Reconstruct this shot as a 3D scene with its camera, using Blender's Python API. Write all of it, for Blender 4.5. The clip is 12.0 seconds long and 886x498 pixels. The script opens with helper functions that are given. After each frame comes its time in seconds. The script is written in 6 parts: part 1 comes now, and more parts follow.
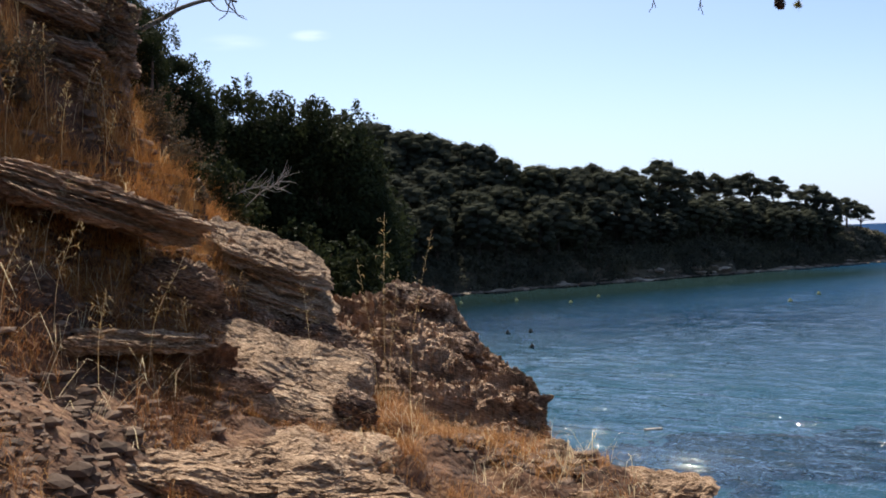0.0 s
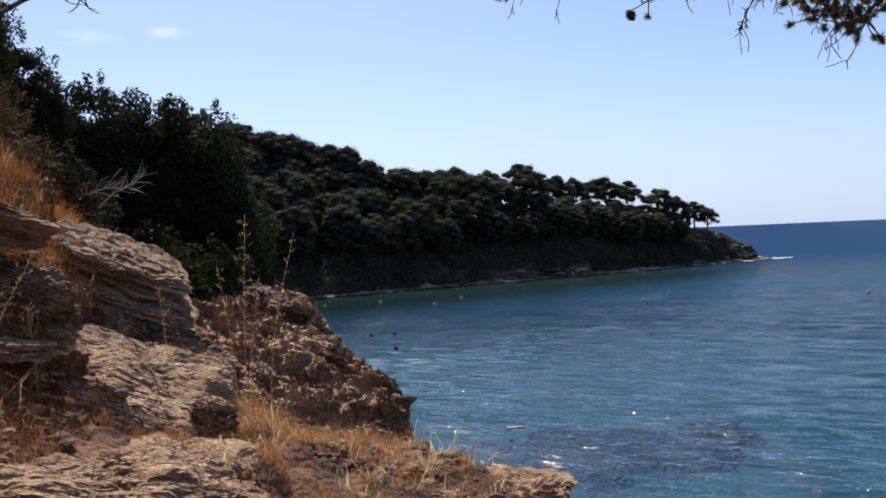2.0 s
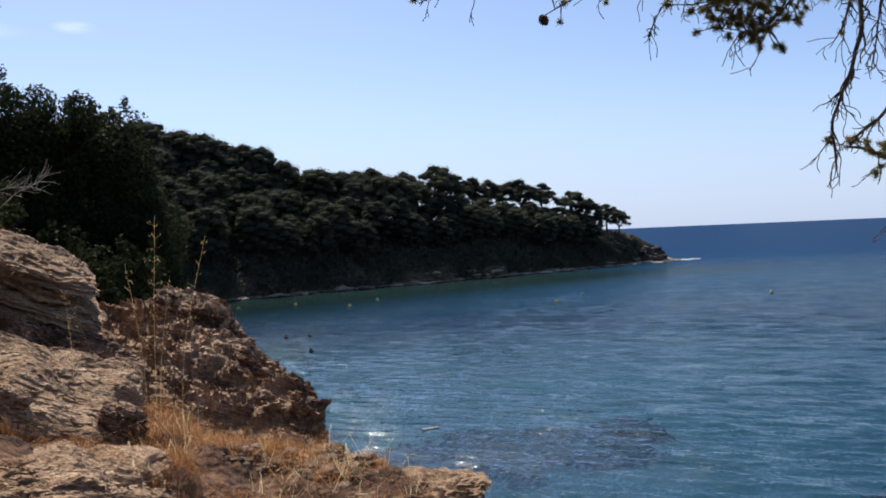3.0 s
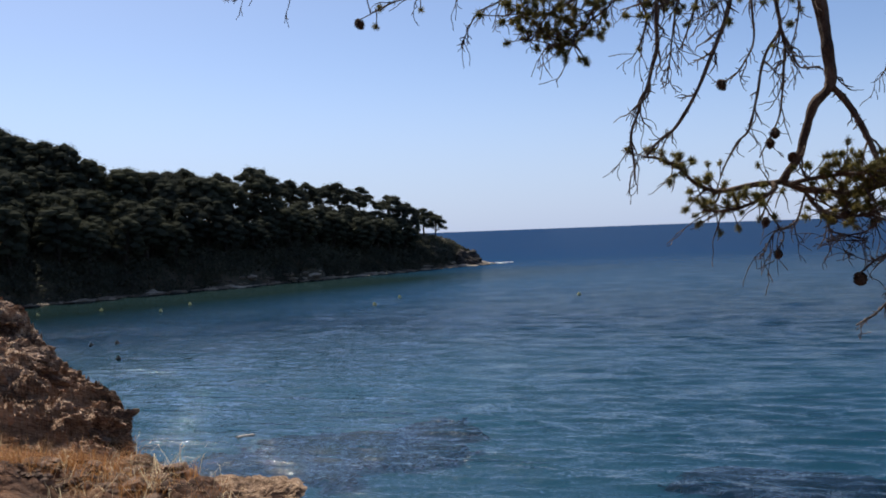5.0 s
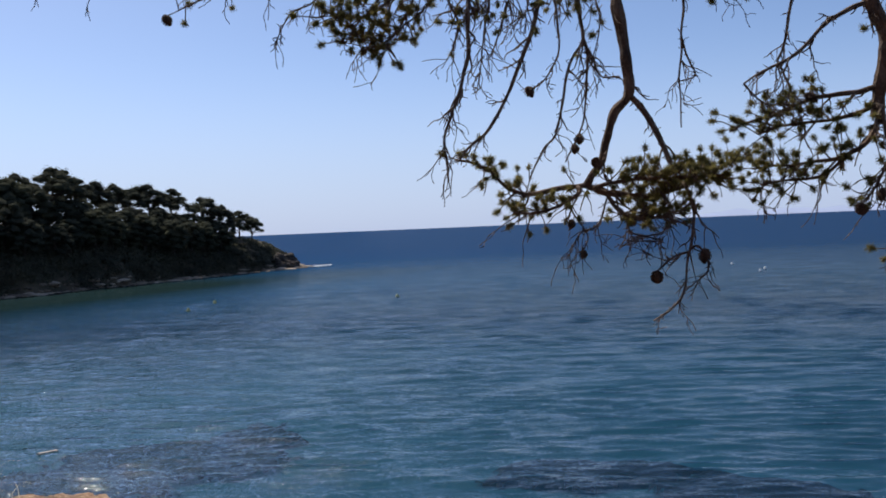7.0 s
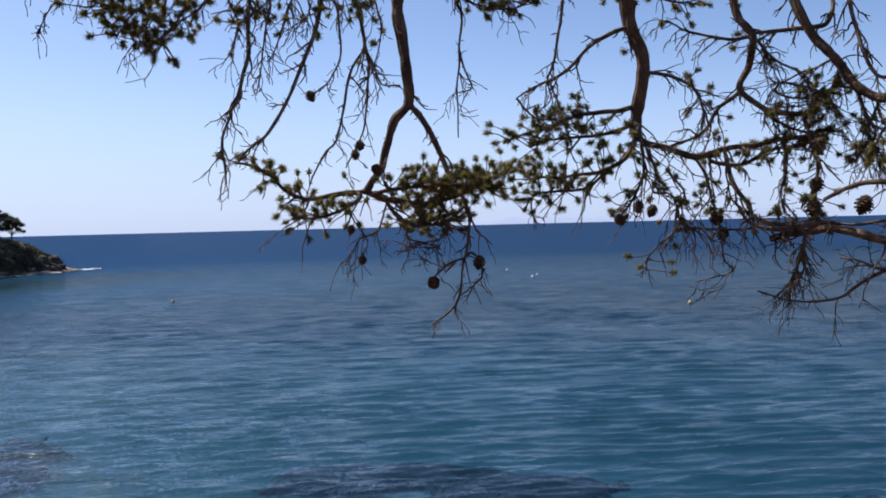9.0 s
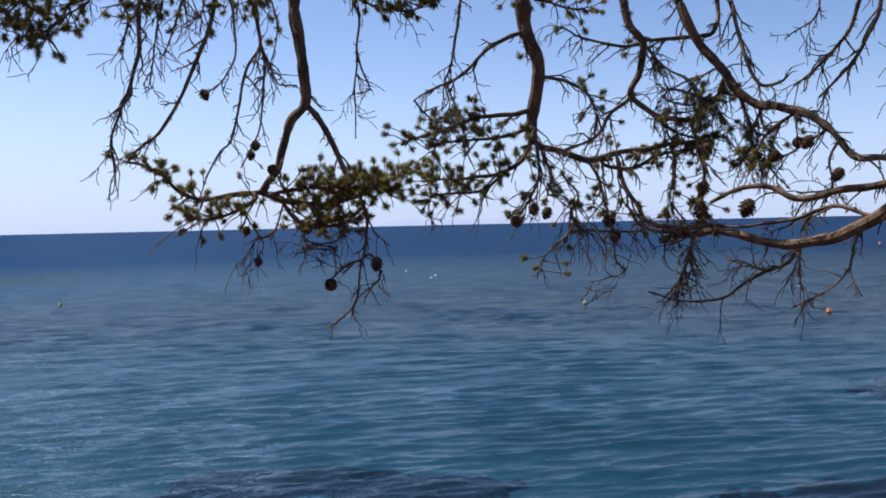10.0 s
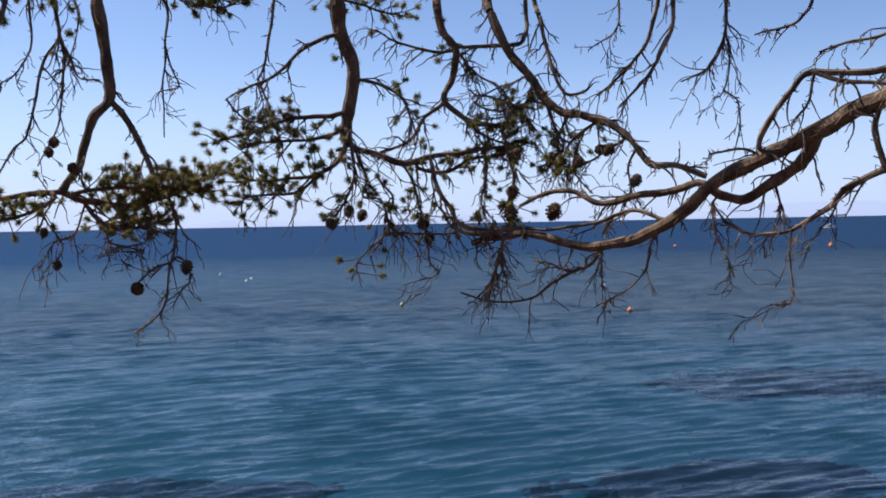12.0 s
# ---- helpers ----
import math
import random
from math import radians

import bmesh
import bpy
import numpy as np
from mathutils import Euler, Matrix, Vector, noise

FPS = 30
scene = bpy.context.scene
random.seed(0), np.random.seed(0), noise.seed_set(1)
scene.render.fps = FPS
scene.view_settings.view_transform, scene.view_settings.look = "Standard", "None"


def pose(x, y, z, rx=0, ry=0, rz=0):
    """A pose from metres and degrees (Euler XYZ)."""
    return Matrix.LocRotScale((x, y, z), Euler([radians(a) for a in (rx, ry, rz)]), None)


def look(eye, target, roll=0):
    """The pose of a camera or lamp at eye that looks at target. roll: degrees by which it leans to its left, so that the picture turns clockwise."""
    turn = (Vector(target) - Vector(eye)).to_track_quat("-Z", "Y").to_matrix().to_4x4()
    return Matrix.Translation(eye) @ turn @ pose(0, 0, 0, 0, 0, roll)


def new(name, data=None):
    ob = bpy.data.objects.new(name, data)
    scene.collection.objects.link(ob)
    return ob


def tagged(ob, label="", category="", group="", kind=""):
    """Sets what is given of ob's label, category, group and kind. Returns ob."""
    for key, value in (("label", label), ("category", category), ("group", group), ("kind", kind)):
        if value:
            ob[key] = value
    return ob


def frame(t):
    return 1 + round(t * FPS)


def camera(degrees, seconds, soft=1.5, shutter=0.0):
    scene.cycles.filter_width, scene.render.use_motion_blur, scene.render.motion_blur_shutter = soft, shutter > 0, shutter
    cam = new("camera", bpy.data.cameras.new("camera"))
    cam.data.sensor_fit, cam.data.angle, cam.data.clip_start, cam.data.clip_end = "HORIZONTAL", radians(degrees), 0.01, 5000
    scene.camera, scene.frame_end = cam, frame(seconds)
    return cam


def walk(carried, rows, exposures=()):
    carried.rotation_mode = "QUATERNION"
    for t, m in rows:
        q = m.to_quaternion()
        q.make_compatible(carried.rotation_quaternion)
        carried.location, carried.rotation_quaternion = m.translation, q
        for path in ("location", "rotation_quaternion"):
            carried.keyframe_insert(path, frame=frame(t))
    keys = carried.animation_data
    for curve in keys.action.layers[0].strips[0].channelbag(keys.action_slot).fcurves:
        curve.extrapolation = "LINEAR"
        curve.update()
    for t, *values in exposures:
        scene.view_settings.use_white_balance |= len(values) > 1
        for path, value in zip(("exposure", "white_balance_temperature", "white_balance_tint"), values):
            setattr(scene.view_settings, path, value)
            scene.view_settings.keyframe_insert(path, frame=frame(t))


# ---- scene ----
# camera: a pan from one standpoint on the rocky bank, 6 m over the sea
cam = camera(49.76, 12.0, soft=1.8)
PATH = [
    (0, pose(0.001, 0.060, 6, 89.50, 2.46, -0.66)),
    (0.5, pose(0.002, 0.060, 6, 89.49, 2.60, -1.59)),
    (1, pose(0.004, 0.060, 6, 89.45, 2.59, -3.72)),
    (1.5, pose(0.006, 0.060, 6, 89.36, 2.51, -6.11)),
    (2, pose(0.009, 0.059, 6, 89.29, 2.49, -8.82)),
    (2.5, pose(0.011, 0.059, 6, 89.25, 2.51, -10.90)),
    (3, pose(0.014, 0.058, 6, 89.17, 2.44, -13.85)),
    (3.2, pose(0.016, 0.058, 6, 89.12, 2.37, -15.08)),
    (4.8, pose(0.024, 0.055, 6, 89.05, 2.39, -23.64)),
    (5, pose(0.025, 0.054, 6, 88.94, 2.14, -24.74)),
    (5.5, pose(0.028, 0.053, 6, 88.86, 2.21, -28.13)),
    (6, pose(0.032, 0.051, 6, 88.80, 2.15, -32.15)),
    (6.5, pose(0.033, 0.050, 6, 88.75, 2.17, -33.77)),
    (6.7, pose(0.034, 0.050, 6, 88.72, 2.32, -34.38)),
    (8.3, pose(0.042, 0.043, 6, 88.55, 1.53, -43.79)),
    (8.5, pose(0.043, 0.042, 6, 88.57, 1.50, -45.25)),
    (9, pose(0.045, 0.040, 6, 88.54, 1.44, -48.59)),
    (9.5, pose(0.047, 0.038, 6, 88.51, 1.41, -51.12)),
    (10, pose(0.049, 0.035, 6, 88.49, 1.30, -54.64)),
    (10.5, pose(0.051, 0.032, 6, 88.44, 1.15, -57.66)),
    (11, pose(0.052, 0.029, 6, 88.48, 1.34, -60.72)),
    (11.5, pose(0.053, 0.027, 6, 88.40, 1.15, -62.93)),
    (12, pose(0.055, 0.025, 6, 88.40, 1.07, -65.55)),
]
EXPOSURES = [(0, 0.55, 6750, 9), (1.5, 0.38, 6650, 10), (3, 0.27, 6550, 10), (5, 0.08, 6450, 11), (6, 0.02, 6430, 12), (8.5, 0.27, 6400, 13), (10, 0.37, 6400, 13), (12, 0.42, 6350, 13)]
walk(cam, PATH, EXPOSURES)

# world, sun
SUN_AZ, SUN_EL = 8.0, 53.0      # yaw from +y, height, in degrees
sun_dir = Vector((-math.sin(radians(SUN_AZ)) * math.cos(radians(SUN_EL)),
                  math.cos(radians(SUN_AZ)) * math.cos(radians(SUN_EL)), math.sin(radians(SUN_EL))))
world = bpy.data.worlds.new("sky")
scene.world = world
world.use_nodes = True
wn, wl = world.node_tree.nodes, world.node_tree.links
wn.clear()
w_out = wn.new("ShaderNodeOutputWorld")
w_bg = wn.new("ShaderNodeBackground")
w_sky = wn.new("ShaderNodeTexSky")
w_sky.sky_type = "NISHITA"
w_sky.sun_disc = False
w_sky.sun_elevation = radians(SUN_EL)
w_sky.sun_rotation = radians(-SUN_AZ)
w_sky.air_density, w_sky.dust_density, w_sky.ozone_density = 0.64, 0.9, 4.0
w_bg.inputs["Strength"].default_value = 0.128
# thin cirrus wisps, low over the hill
w_tc = wn.new("ShaderNodeTexCoord")


def wisp(az, el, wide, tall, amount, last):
    """Adds one soft-edged wisp of cloud at that bearing to the sky's colour."""
    m = wn.new("ShaderNodeMapping")
    m.vector_type = "TEXTURE"
    m.inputs["Rotation"].default_value = (0, 0, radians(az))
    wl.new(w_tc.outputs["Generated"], m.inputs["Vector"])
    sep = wn.new("ShaderNodeSeparateXYZ")
    wl.new(m.outputs[0], sep.inputs[0])
    nz = wn.new("ShaderNodeTexNoise")
    nz.inputs["Scale"].default_value, nz.inputs["Detail"].default_value = 9.0, 6.0
    st = wn.new("ShaderNodeMapping")
    st.inputs["Scale"].default_value = (1, 1, 5)
    wl.new(w_tc.outputs["Generated"], st.inputs["Vector"])
    wl.new(st.outputs[0], nz.inputs["Vector"])

    def math_node(op, a, b):
        n = wn.new("ShaderNodeMath")
        n.operation = op
        for i, v in enumerate((a, b)):
            if isinstance(v, (int, float)):
                n.inputs[i].default_value = v
            else:
                wl.new(v, n.inputs[i])
        return n.outputs[0]
    dx = math_node("DIVIDE", sep.outputs[0], math.sin(radians(wide)))
    dz = math_node("DIVIDE", math_node("SUBTRACT", sep.outputs[2], math.sin(radians(el))), math.sin(radians(tall)))
    d2 = math_node("ADD", math_node("MULTIPLY", dx, dx), math_node("MULTIPLY", dz, dz))
    soft = math_node("MAXIMUM", math_node("SUBTRACT", 1.0, d2), 0.0)
    ahead = math_node("GREATER_THAN", sep.outputs[1], 0.0)
    shreds = math_node("MAXIMUM", math_node("SUBTRACT", nz.outputs[0], 0.38), 0.0)
    soft = math_node("MULTIPLY", math_node("MULTIPLY", math_node("MULTIPLY", soft, soft), ahead), math_node("MULTIPLY", shreds, 5.0 * amount))
    mix = wn.new("ShaderNodeMix")
    mix.data_type = "RGBA"
    wl.new(soft, mix.inputs[0])
    wl.new(last, mix.inputs[6])
    mix.inputs[7].default_value = (8.5, 8.9, 9.4, 1)
    return mix.outputs[2]


# summer haze that pales the sky towards the horizon
w_sep = wn.new("ShaderNodeSeparateXYZ")
wl.new(w_tc.outputs["Generated"], w_sep.inputs[0])
w_low = wn.new("ShaderNodeMapRange")
w_low.interpolation_type = "SMOOTHERSTEP"
w_low.inputs["From Min"].default_value, w_low.inputs["From Max"].default_value = -0.03, 0.22
w_low.inputs["To Min"].default_value, w_low.inputs["To Max"].default_value = 0.80, 0.0
wl.new(w_sep.outputs[2], w_low.inputs["Value"])
w_haze = wn.new("ShaderNodeMix")
w_haze.data_type = "RGBA"
wl.new(w_low.outputs[0], w_haze.inputs[0])
wl.new(w_sky.outputs[0], w_haze.inputs[6])
w_haze.inputs[7].default_value = (3.7, 4.5, 6.2, 1)
sky_colour = wisp(6.7, 12.3, 1.5, 0.4, 0.35, w_haze.outputs[2])
sky_colour = wisp(11.2, 11.9, 2.4, 0.6, 0.15, sky_colour)
sky_colour = wisp(7.0, 14.9, 6.0, 0.6, 0.5, sky_colour)
sky_colour = wisp(16.0, 10.5, 3.0, 0.6, 0.25, sky_colour)
wl.new(sky_colour, w_bg.inputs["Color"])
wl.new(w_bg.outputs[0], w_out.inputs["Surface"])

sun_data = bpy.data.lights.new("sun", "SUN")
sun_data.energy, sun_data.angle, sun_data.color = 5.0, radians(0.55), (1.0, 0.94, 0.84)
sun_ob = new("sun", sun_data)
sun_ob.matrix_world = look(sun_dir * 100, (0, 0, 0))

# ---- small tools: noise, meshes, parts ----


def vnoise(p, seed=0):
    """Smooth value noise in -1..1 at the rows of p."""
    p = np.asarray(p, float)
    i = np.floor(p).astype(np.int64)
    f = p - i
    f = f * f * (3 - 2 * f)
    out = np.zeros(len(p))
    for c in range(8):
        o = np.array([c & 1, c >> 1 & 1, c >> 2 & 1])
        q = i + o
        h = (q[:, 0] * 374761393 + q[:, 1] * 668265263 + q[:, 2] * 2147483647 + seed * 1274126177) & 0xFFFFFFFF
        h = ((h ^ (h >> 13)) * 1274126177) & 0xFFFFFFFF
        h = (h ^ (h >> 16)) & 0xFFFF
        w = np.prod(np.where(o, f, 1 - f), axis=1)
        out += w * (h / 32767.5 - 1)
    return out


def fbm(p, seed=0, octaves=4, gain=0.5):
    p = np.asarray(p, float)
    total, amp = np.zeros(len(p)), 1.0
    for k in range(octaves):
        total += amp * vnoise(p * 2 ** k + 17.3 * k, seed + k)
        amp *= gain
    return total


def cell(p, seed):
    """A random value in -1..1 for each unit cell: flakes with sharp edges."""
    q = np.floor(p).astype(np.int64)
    h = (q[:, 0] * 374761393 + q[:, 1] * 668265263 + q[:, 2] * 2147483647 + seed * 1274126177) & 0xFFFFFFFF
    h = ((h ^ (h >> 13)) * 1274126177) & 0xFFFFFFFF
    return ((h ^ (h >> 16)) & 0xFFFF) / 32767.5 - 1


def mesh_of(name, verts, faces, material, smooth=False):
    me = bpy.data.meshes.new(name)
    me.from_pydata([tuple(v) for v in np.asarray(verts).tolist()], [], [tuple(f) for f in (faces.tolist() if hasattr(faces, "tolist") else faces)])
    if smooth:
        me.polygons.foreach_set("use_smooth", [True] * len(me.polygons))
    me.materials.append(material)
    me.update()
    return me


def part_mesh(name, me, parent, label="", at=None):
    ob = new(name, me)
    ob.parent = parent
    if at is not None:
        ob.matrix_basis = at
    return tagged(ob, label) if label else ob


def part(name, bm, material, parent, label="", at=None):
    me = bpy.data.meshes.new(name)
    bm.to_mesh(me)
    bm.free()
    me.materials.append(material)
    return part_mesh(name, me, parent, label, at)


def thing(name, label, category, m=None, group="", kind="", me=None):
    ob = new(name, me)
    if m is not None:
        ob.matrix_basis = m
    return tagged(ob, label, category, group, kind)


def spline(points, steps):
    """Catmull-Rom through the points."""
    P = np.asarray(points, float)
    P = np.vstack([2 * P[0] - P[1], P, 2 * P[-1] - P[-2]])
    out = []
    for k in range(1, len(P) - 2):
        a, b, c, d = P[k - 1:k + 3]
        for t in np.linspace(0, 1, steps, endpoint=False):
            out.append(0.5 * (2 * b + (c - a) * t + (2 * a - 5 * b + 4 * c - d) * t * t + (3 * b - a - 3 * c + d) * t ** 3))
    out.append(P[-2])
    return np.array(out)


def tube(path, radii, sides=7):
    """Vertices and faces of a closed tube along the path."""
    path = np.asarray(path, float)
    n = len(path)
    tan = np.gradient(path, axis=0)
    tan /= np.linalg.norm(tan, axis=1)[:, None] + 1e-9
    ref = np.array([0.31, 0.52, 0.79])
    u = np.cross(tan, ref)
    u /= np.linalg.norm(u, axis=1)[:, None] + 1e-9
    v = np.cross(tan, u)
    ang = np.arange(sides) * 2 * np.pi / sides
    ring = path[:, None] + (np.cos(ang)[None, :, None] * u[:, None] + np.sin(ang)[None, :, None] * v[:, None]) * np.asarray(radii)[:, None, None]
    verts = ring.reshape(-1, 3)
    i, j = np.meshgrid(np.arange(n - 1), np.arange(sides), indexing="ij")
    a, b = i * sides + j, i * sides + (j + 1) % sides
    faces = np.stack([a, b, b + sides, a + sides], -1).reshape(-1, 4).tolist()
    faces += [tuple(range(sides))[::-1], tuple(range((n - 1) * sides, n * sides))]
    return verts, faces


class Soup:
    """Collects many small pieces into one mesh."""

    def __init__(self):
        self.v, self.f, self.n = [], [], 0

    def add(self, verts, faces):
        verts = np.asarray(verts, float)
        self.v.append(verts)
        n = self.n
        self.f += [tuple(i + n for i in f) for f in (faces.tolist() if hasattr(faces, "tolist") else faces)]
        self.n += len(verts)

    def mesh(self, name, material, smooth=False):
        return mesh_of(name, np.vstack(self.v), self.f, material, smooth)


# ---- materials ----


def material(name, colours, scale=3.0, detail=6.0, rough=(0.8, 0.95), bump=0.3, bump_scale=30.0, squash=(1, 1, 1), tilt=(0, 0, 0),
             island=0.0, fine=0.35, spec=0.3, translucent=0.0, bump_far=0.02, flaky=0.0):
    """A rough natural surface: colours mixed by coarse and fine noise at world size, with relief."""
    m = bpy.data.materials.new(name)
    m.use_nodes = True
    n, l = m.node_tree.nodes, m.node_tree.links
    bsdf = n["Principled BSDF"]
    geo = n.new("ShaderNodeNewGeometry")
    mp = n.new("ShaderNodeMapping")
    mp.vector_type = "TEXTURE"
    mp.inputs["Rotation"].default_value = [radians(a) for a in tilt]
    mp.inputs["Scale"].default_value = [1 / a for a in squash]
    l.new(geo.outputs["Position"], mp.inputs["Vector"])
    coarse = n.new("ShaderNodeTexNoise")
    coarse.inputs["Scale"].default_value, coarse.inputs["Detail"].default_value = scale, detail
    grain = n.new("ShaderNodeTexNoise")
    grain.inputs["Scale"].default_value, grain.inputs["Detail"].default_value = scale * 9, 4.0
    l.new(mp.outputs[0], coarse.inputs["Vector"])
    l.new(mp.outputs[0], grain.inputs["Vector"])
    mix = n.new("ShaderNodeMath")
    mix.operation = "MULTIPLY_ADD"
    l.new(grain.outputs[0], mix.inputs[0])
    mix.inputs[1].default_value = fine
    l.new(coarse.outputs[0], mix.inputs[2])
    value = n.new("ShaderNodeMath")
    value.operation = "MULTIPLY_ADD"
    l.new(geo.outputs["Random Per Island"], value.inputs[0])
    value.inputs[1].default_value = island
    l.new(mix.outputs[0], value.inputs[2])
    ramp = n.new("ShaderNodeValToRGB")
    lo, hi = 0.36 + fine * 0.38 , 0.64 + fine * 0.62 + island
    while len(ramp.color_ramp.elements) < len(colours):
        ramp.color_ramp.elements.new(0.5)
    for k, (e, c) in enumerate(zip(ramp.color_ramp.elements, colours)):
        e.color = (*c, 1)
    for k in range(len(colours)):
        ramp.color_ramp.elements[k].position = min(1.0, (lo + (hi - lo) * k / max(1, len(colours) - 1)) / 1.6)
    scale_down = n.new("ShaderNodeMath")
    scale_down.operation = "DIVIDE"
    l.new(value.outputs[0], scale_down.inputs[0])
    scale_down.inputs[1].default_value = 1.6
    l.new(scale_down.outputs[0], ramp.inputs[0])
    l.new(ramp.outputs[0], bsdf.inputs["Base Color"])
    rr = n.new("ShaderNodeMapRange")
    rr.inputs["To Min"].default_value, rr.inputs["To Max"].default_value = rough
    l.new(grain.outputs[0], rr.inputs["Value"])
    l.new(rr.outputs[0], bsdf.inputs["Roughness"])
    bsdf.inputs["Specular IOR Level"].default_value = spec
    if bump:
        bn = n.new("ShaderNodeTexNoise")
        bn.inputs["Scale"].default_value, bn.inputs["Detail"].default_value = bump_scale, 8.0
        l.new(mp.outputs[0], bn.inputs["Vector"])
        b = n.new("ShaderNodeBump")
        b.inputs["Strength"].default_value, b.inputs["Distance"].default_value = bump, bump_far
        height = bn.outputs[0]
        if flaky:
            cells = n.new("ShaderNodeTexVoronoi")
            cells.inputs["Scale"].default_value = bump_scale * 0.8
            warp = n.new("ShaderNodeVectorMath")
            warp.operation = "MULTIPLY_ADD"
            l.new(bn.outputs[1], warp.inputs[0])
            warp.inputs[1].default_value = (0.12, 0.12, 0.12)
            l.new(mp.outputs[0], warp.inputs[2])
            l.new(warp.outputs[0], cells.inputs["Vector"])
            grey = n.new("ShaderNodeSeparateColor")
            l.new(cells.outputs["Color"], grey.inputs[0])
            both = n.new("ShaderNodeMath")
            both.operation = "MULTIPLY_ADD"
            l.new(grey.outputs[0], both.inputs[0])
            both.inputs[1].default_value = flaky
            l.new(height, both.inputs[2])
            height = both.outputs[0]
        l.new(height, b.inputs["Height"])
        l.new(b.outputs[0], bsdf.inputs["Normal"])
    if translucent:
        tr = n.new("ShaderNodeBsdfTranslucent")
        l.new(ramp.outputs[0], tr.inputs["Color"])
        ms = n.new("ShaderNodeMixShader")
        ms.inputs[0].default_value = translucent
        l.new(bsdf.outputs[0], ms.inputs[1])
        l.new(tr.outputs[0], ms.inputs[2])
        l.new(ms.outputs[0], n["Material Output"].inputs["Surface"])
    return m


STRATA = (0, 17, 0)
m_rock = material("schist", [(0.12, 0.068, 0.038), (0.30, 0.18, 0.105), (0.44, 0.28, 0.175), (0.56, 0.395, 0.265)], scale=2.6, squash=(1, 1, 4),
                  tilt=STRATA, bump=1.0, bump_scale=26.0, fine=0.9, bump_far=0.035, flaky=0.35)
m_ledge = material("pale_schist", [(0.13, 0.074, 0.041), (0.30, 0.185, 0.106), (0.43, 0.28, 0.172), (0.60, 0.43, 0.285)], scale=3.2, squash=(1, 1.5, 4),
                   tilt=STRATA, bump=1.0, bump_scale=34.0, fine=1.3, bump_far=0.03, flaky=0.6)
# darker copy of the schist; the shade on turned-away rocks is in its colour
m_rock_dark = material("dark_shaded_schist", [(0.058, 0.033, 0.021), (0.155, 0.089, 0.054), (0.305, 0.187, 0.119), (0.46, 0.31, 0.208)], scale=3.0,
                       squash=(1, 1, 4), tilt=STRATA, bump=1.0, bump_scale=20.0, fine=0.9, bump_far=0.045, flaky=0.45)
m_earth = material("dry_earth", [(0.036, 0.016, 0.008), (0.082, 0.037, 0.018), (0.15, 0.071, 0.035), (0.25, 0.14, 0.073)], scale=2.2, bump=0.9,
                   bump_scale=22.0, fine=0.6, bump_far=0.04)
m_pebble = material("pebbles", [(0.050, 0.029, 0.018), (0.13, 0.078, 0.050), (0.30, 0.20, 0.135)], scale=4, island=0.5, bump=0.4)
m_grass = material("dry_grass", [(0.20, 0.072, 0.018), (0.40, 0.165, 0.045), (0.55, 0.28, 0.095), (0.68, 0.46, 0.22)], scale=1.3, island=0.7, bump=0, fine=0.1,
                   rough=(0.6, 0.8), translucent=0.35)
m_litter = material("grass_litter", [(0.12, 0.042, 0.013), (0.26, 0.098, 0.028), (0.40, 0.18, 0.058), (0.54, 0.33, 0.14)], scale=1.6, island=0.7, bump=0, fine=0.1,
                    rough=(0.6, 0.8), translucent=0.3)
m_straw = material("straw", [(0.70, 0.55, 0.32), (0.88, 0.76, 0.52)], scale=6, island=0.4, bump=0, rough=(0.5, 0.7), translucent=0.6)
m_shrub = material("shrub_leaves", [(0.015, 0.020, 0.010), (0.030, 0.038, 0.016), (0.058, 0.067, 0.028)], scale=1.5, island=0.5, bump=0, fine=0.2,
                   rough=(0.6, 0.8), translucent=0.25, spec=0.04)
m_brown_shrub = material("dry_shrub_leaves", [(0.04, 0.028, 0.018), (0.085, 0.06, 0.036), (0.13, 0.10, 0.055)], scale=1.5, island=0.5, bump=0, translucent=0.25)
m_far_leaf = material("pine_foliage", [(0.060, 0.064, 0.050), (0.076, 0.080, 0.056), (0.094, 0.096, 0.060)], scale=0.12, island=0.15, bump=0, fine=0.25,
                      rough=(0.8, 0.95), translucent=0.5, spec=0.02)
m_scrub = material("scrub_foliage", [(0.070, 0.072, 0.058), (0.098, 0.098, 0.070), (0.135, 0.128, 0.085)], scale=0.2, island=0.4, bump=0, fine=0.25,
                   rough=(0.8, 0.95), translucent=0.45, spec=0.02)
m_bark = material("pine_bark", [(0.045, 0.031, 0.023), (0.11, 0.073, 0.050), (0.21, 0.145, 0.10)], scale=14, squash=(1, 1, 0.6), bump=0.9, bump_scale=60,
                  bump_far=0.012, fine=0.5)
# darker copy of the bark: the wood's inner shade is put into the colour
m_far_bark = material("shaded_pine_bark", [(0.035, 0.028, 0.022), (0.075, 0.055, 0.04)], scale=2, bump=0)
m_twig = material("dead_twig", [(0.05, 0.036, 0.03), (0.12, 0.088, 0.066), (0.22, 0.17, 0.13)], scale=12, bump=0.5, bump_scale=80, bump_far=0.006)
m_needle = material("pine_needles", [(0.07, 0.062, 0.022), (0.14, 0.13, 0.044), (0.25, 0.22, 0.075), (0.37, 0.27, 0.115)], scale=3, island=0.6, bump=0, fine=0.2,
                    rough=(0.45, 0.6), translucent=0.5)
m_cone = material("pine_cone", [(0.035, 0.022, 0.016), (0.09, 0.055, 0.035), (0.15, 0.10, 0.065)], scale=30, bump=0.4, bump_scale=90, bump_far=0.004)
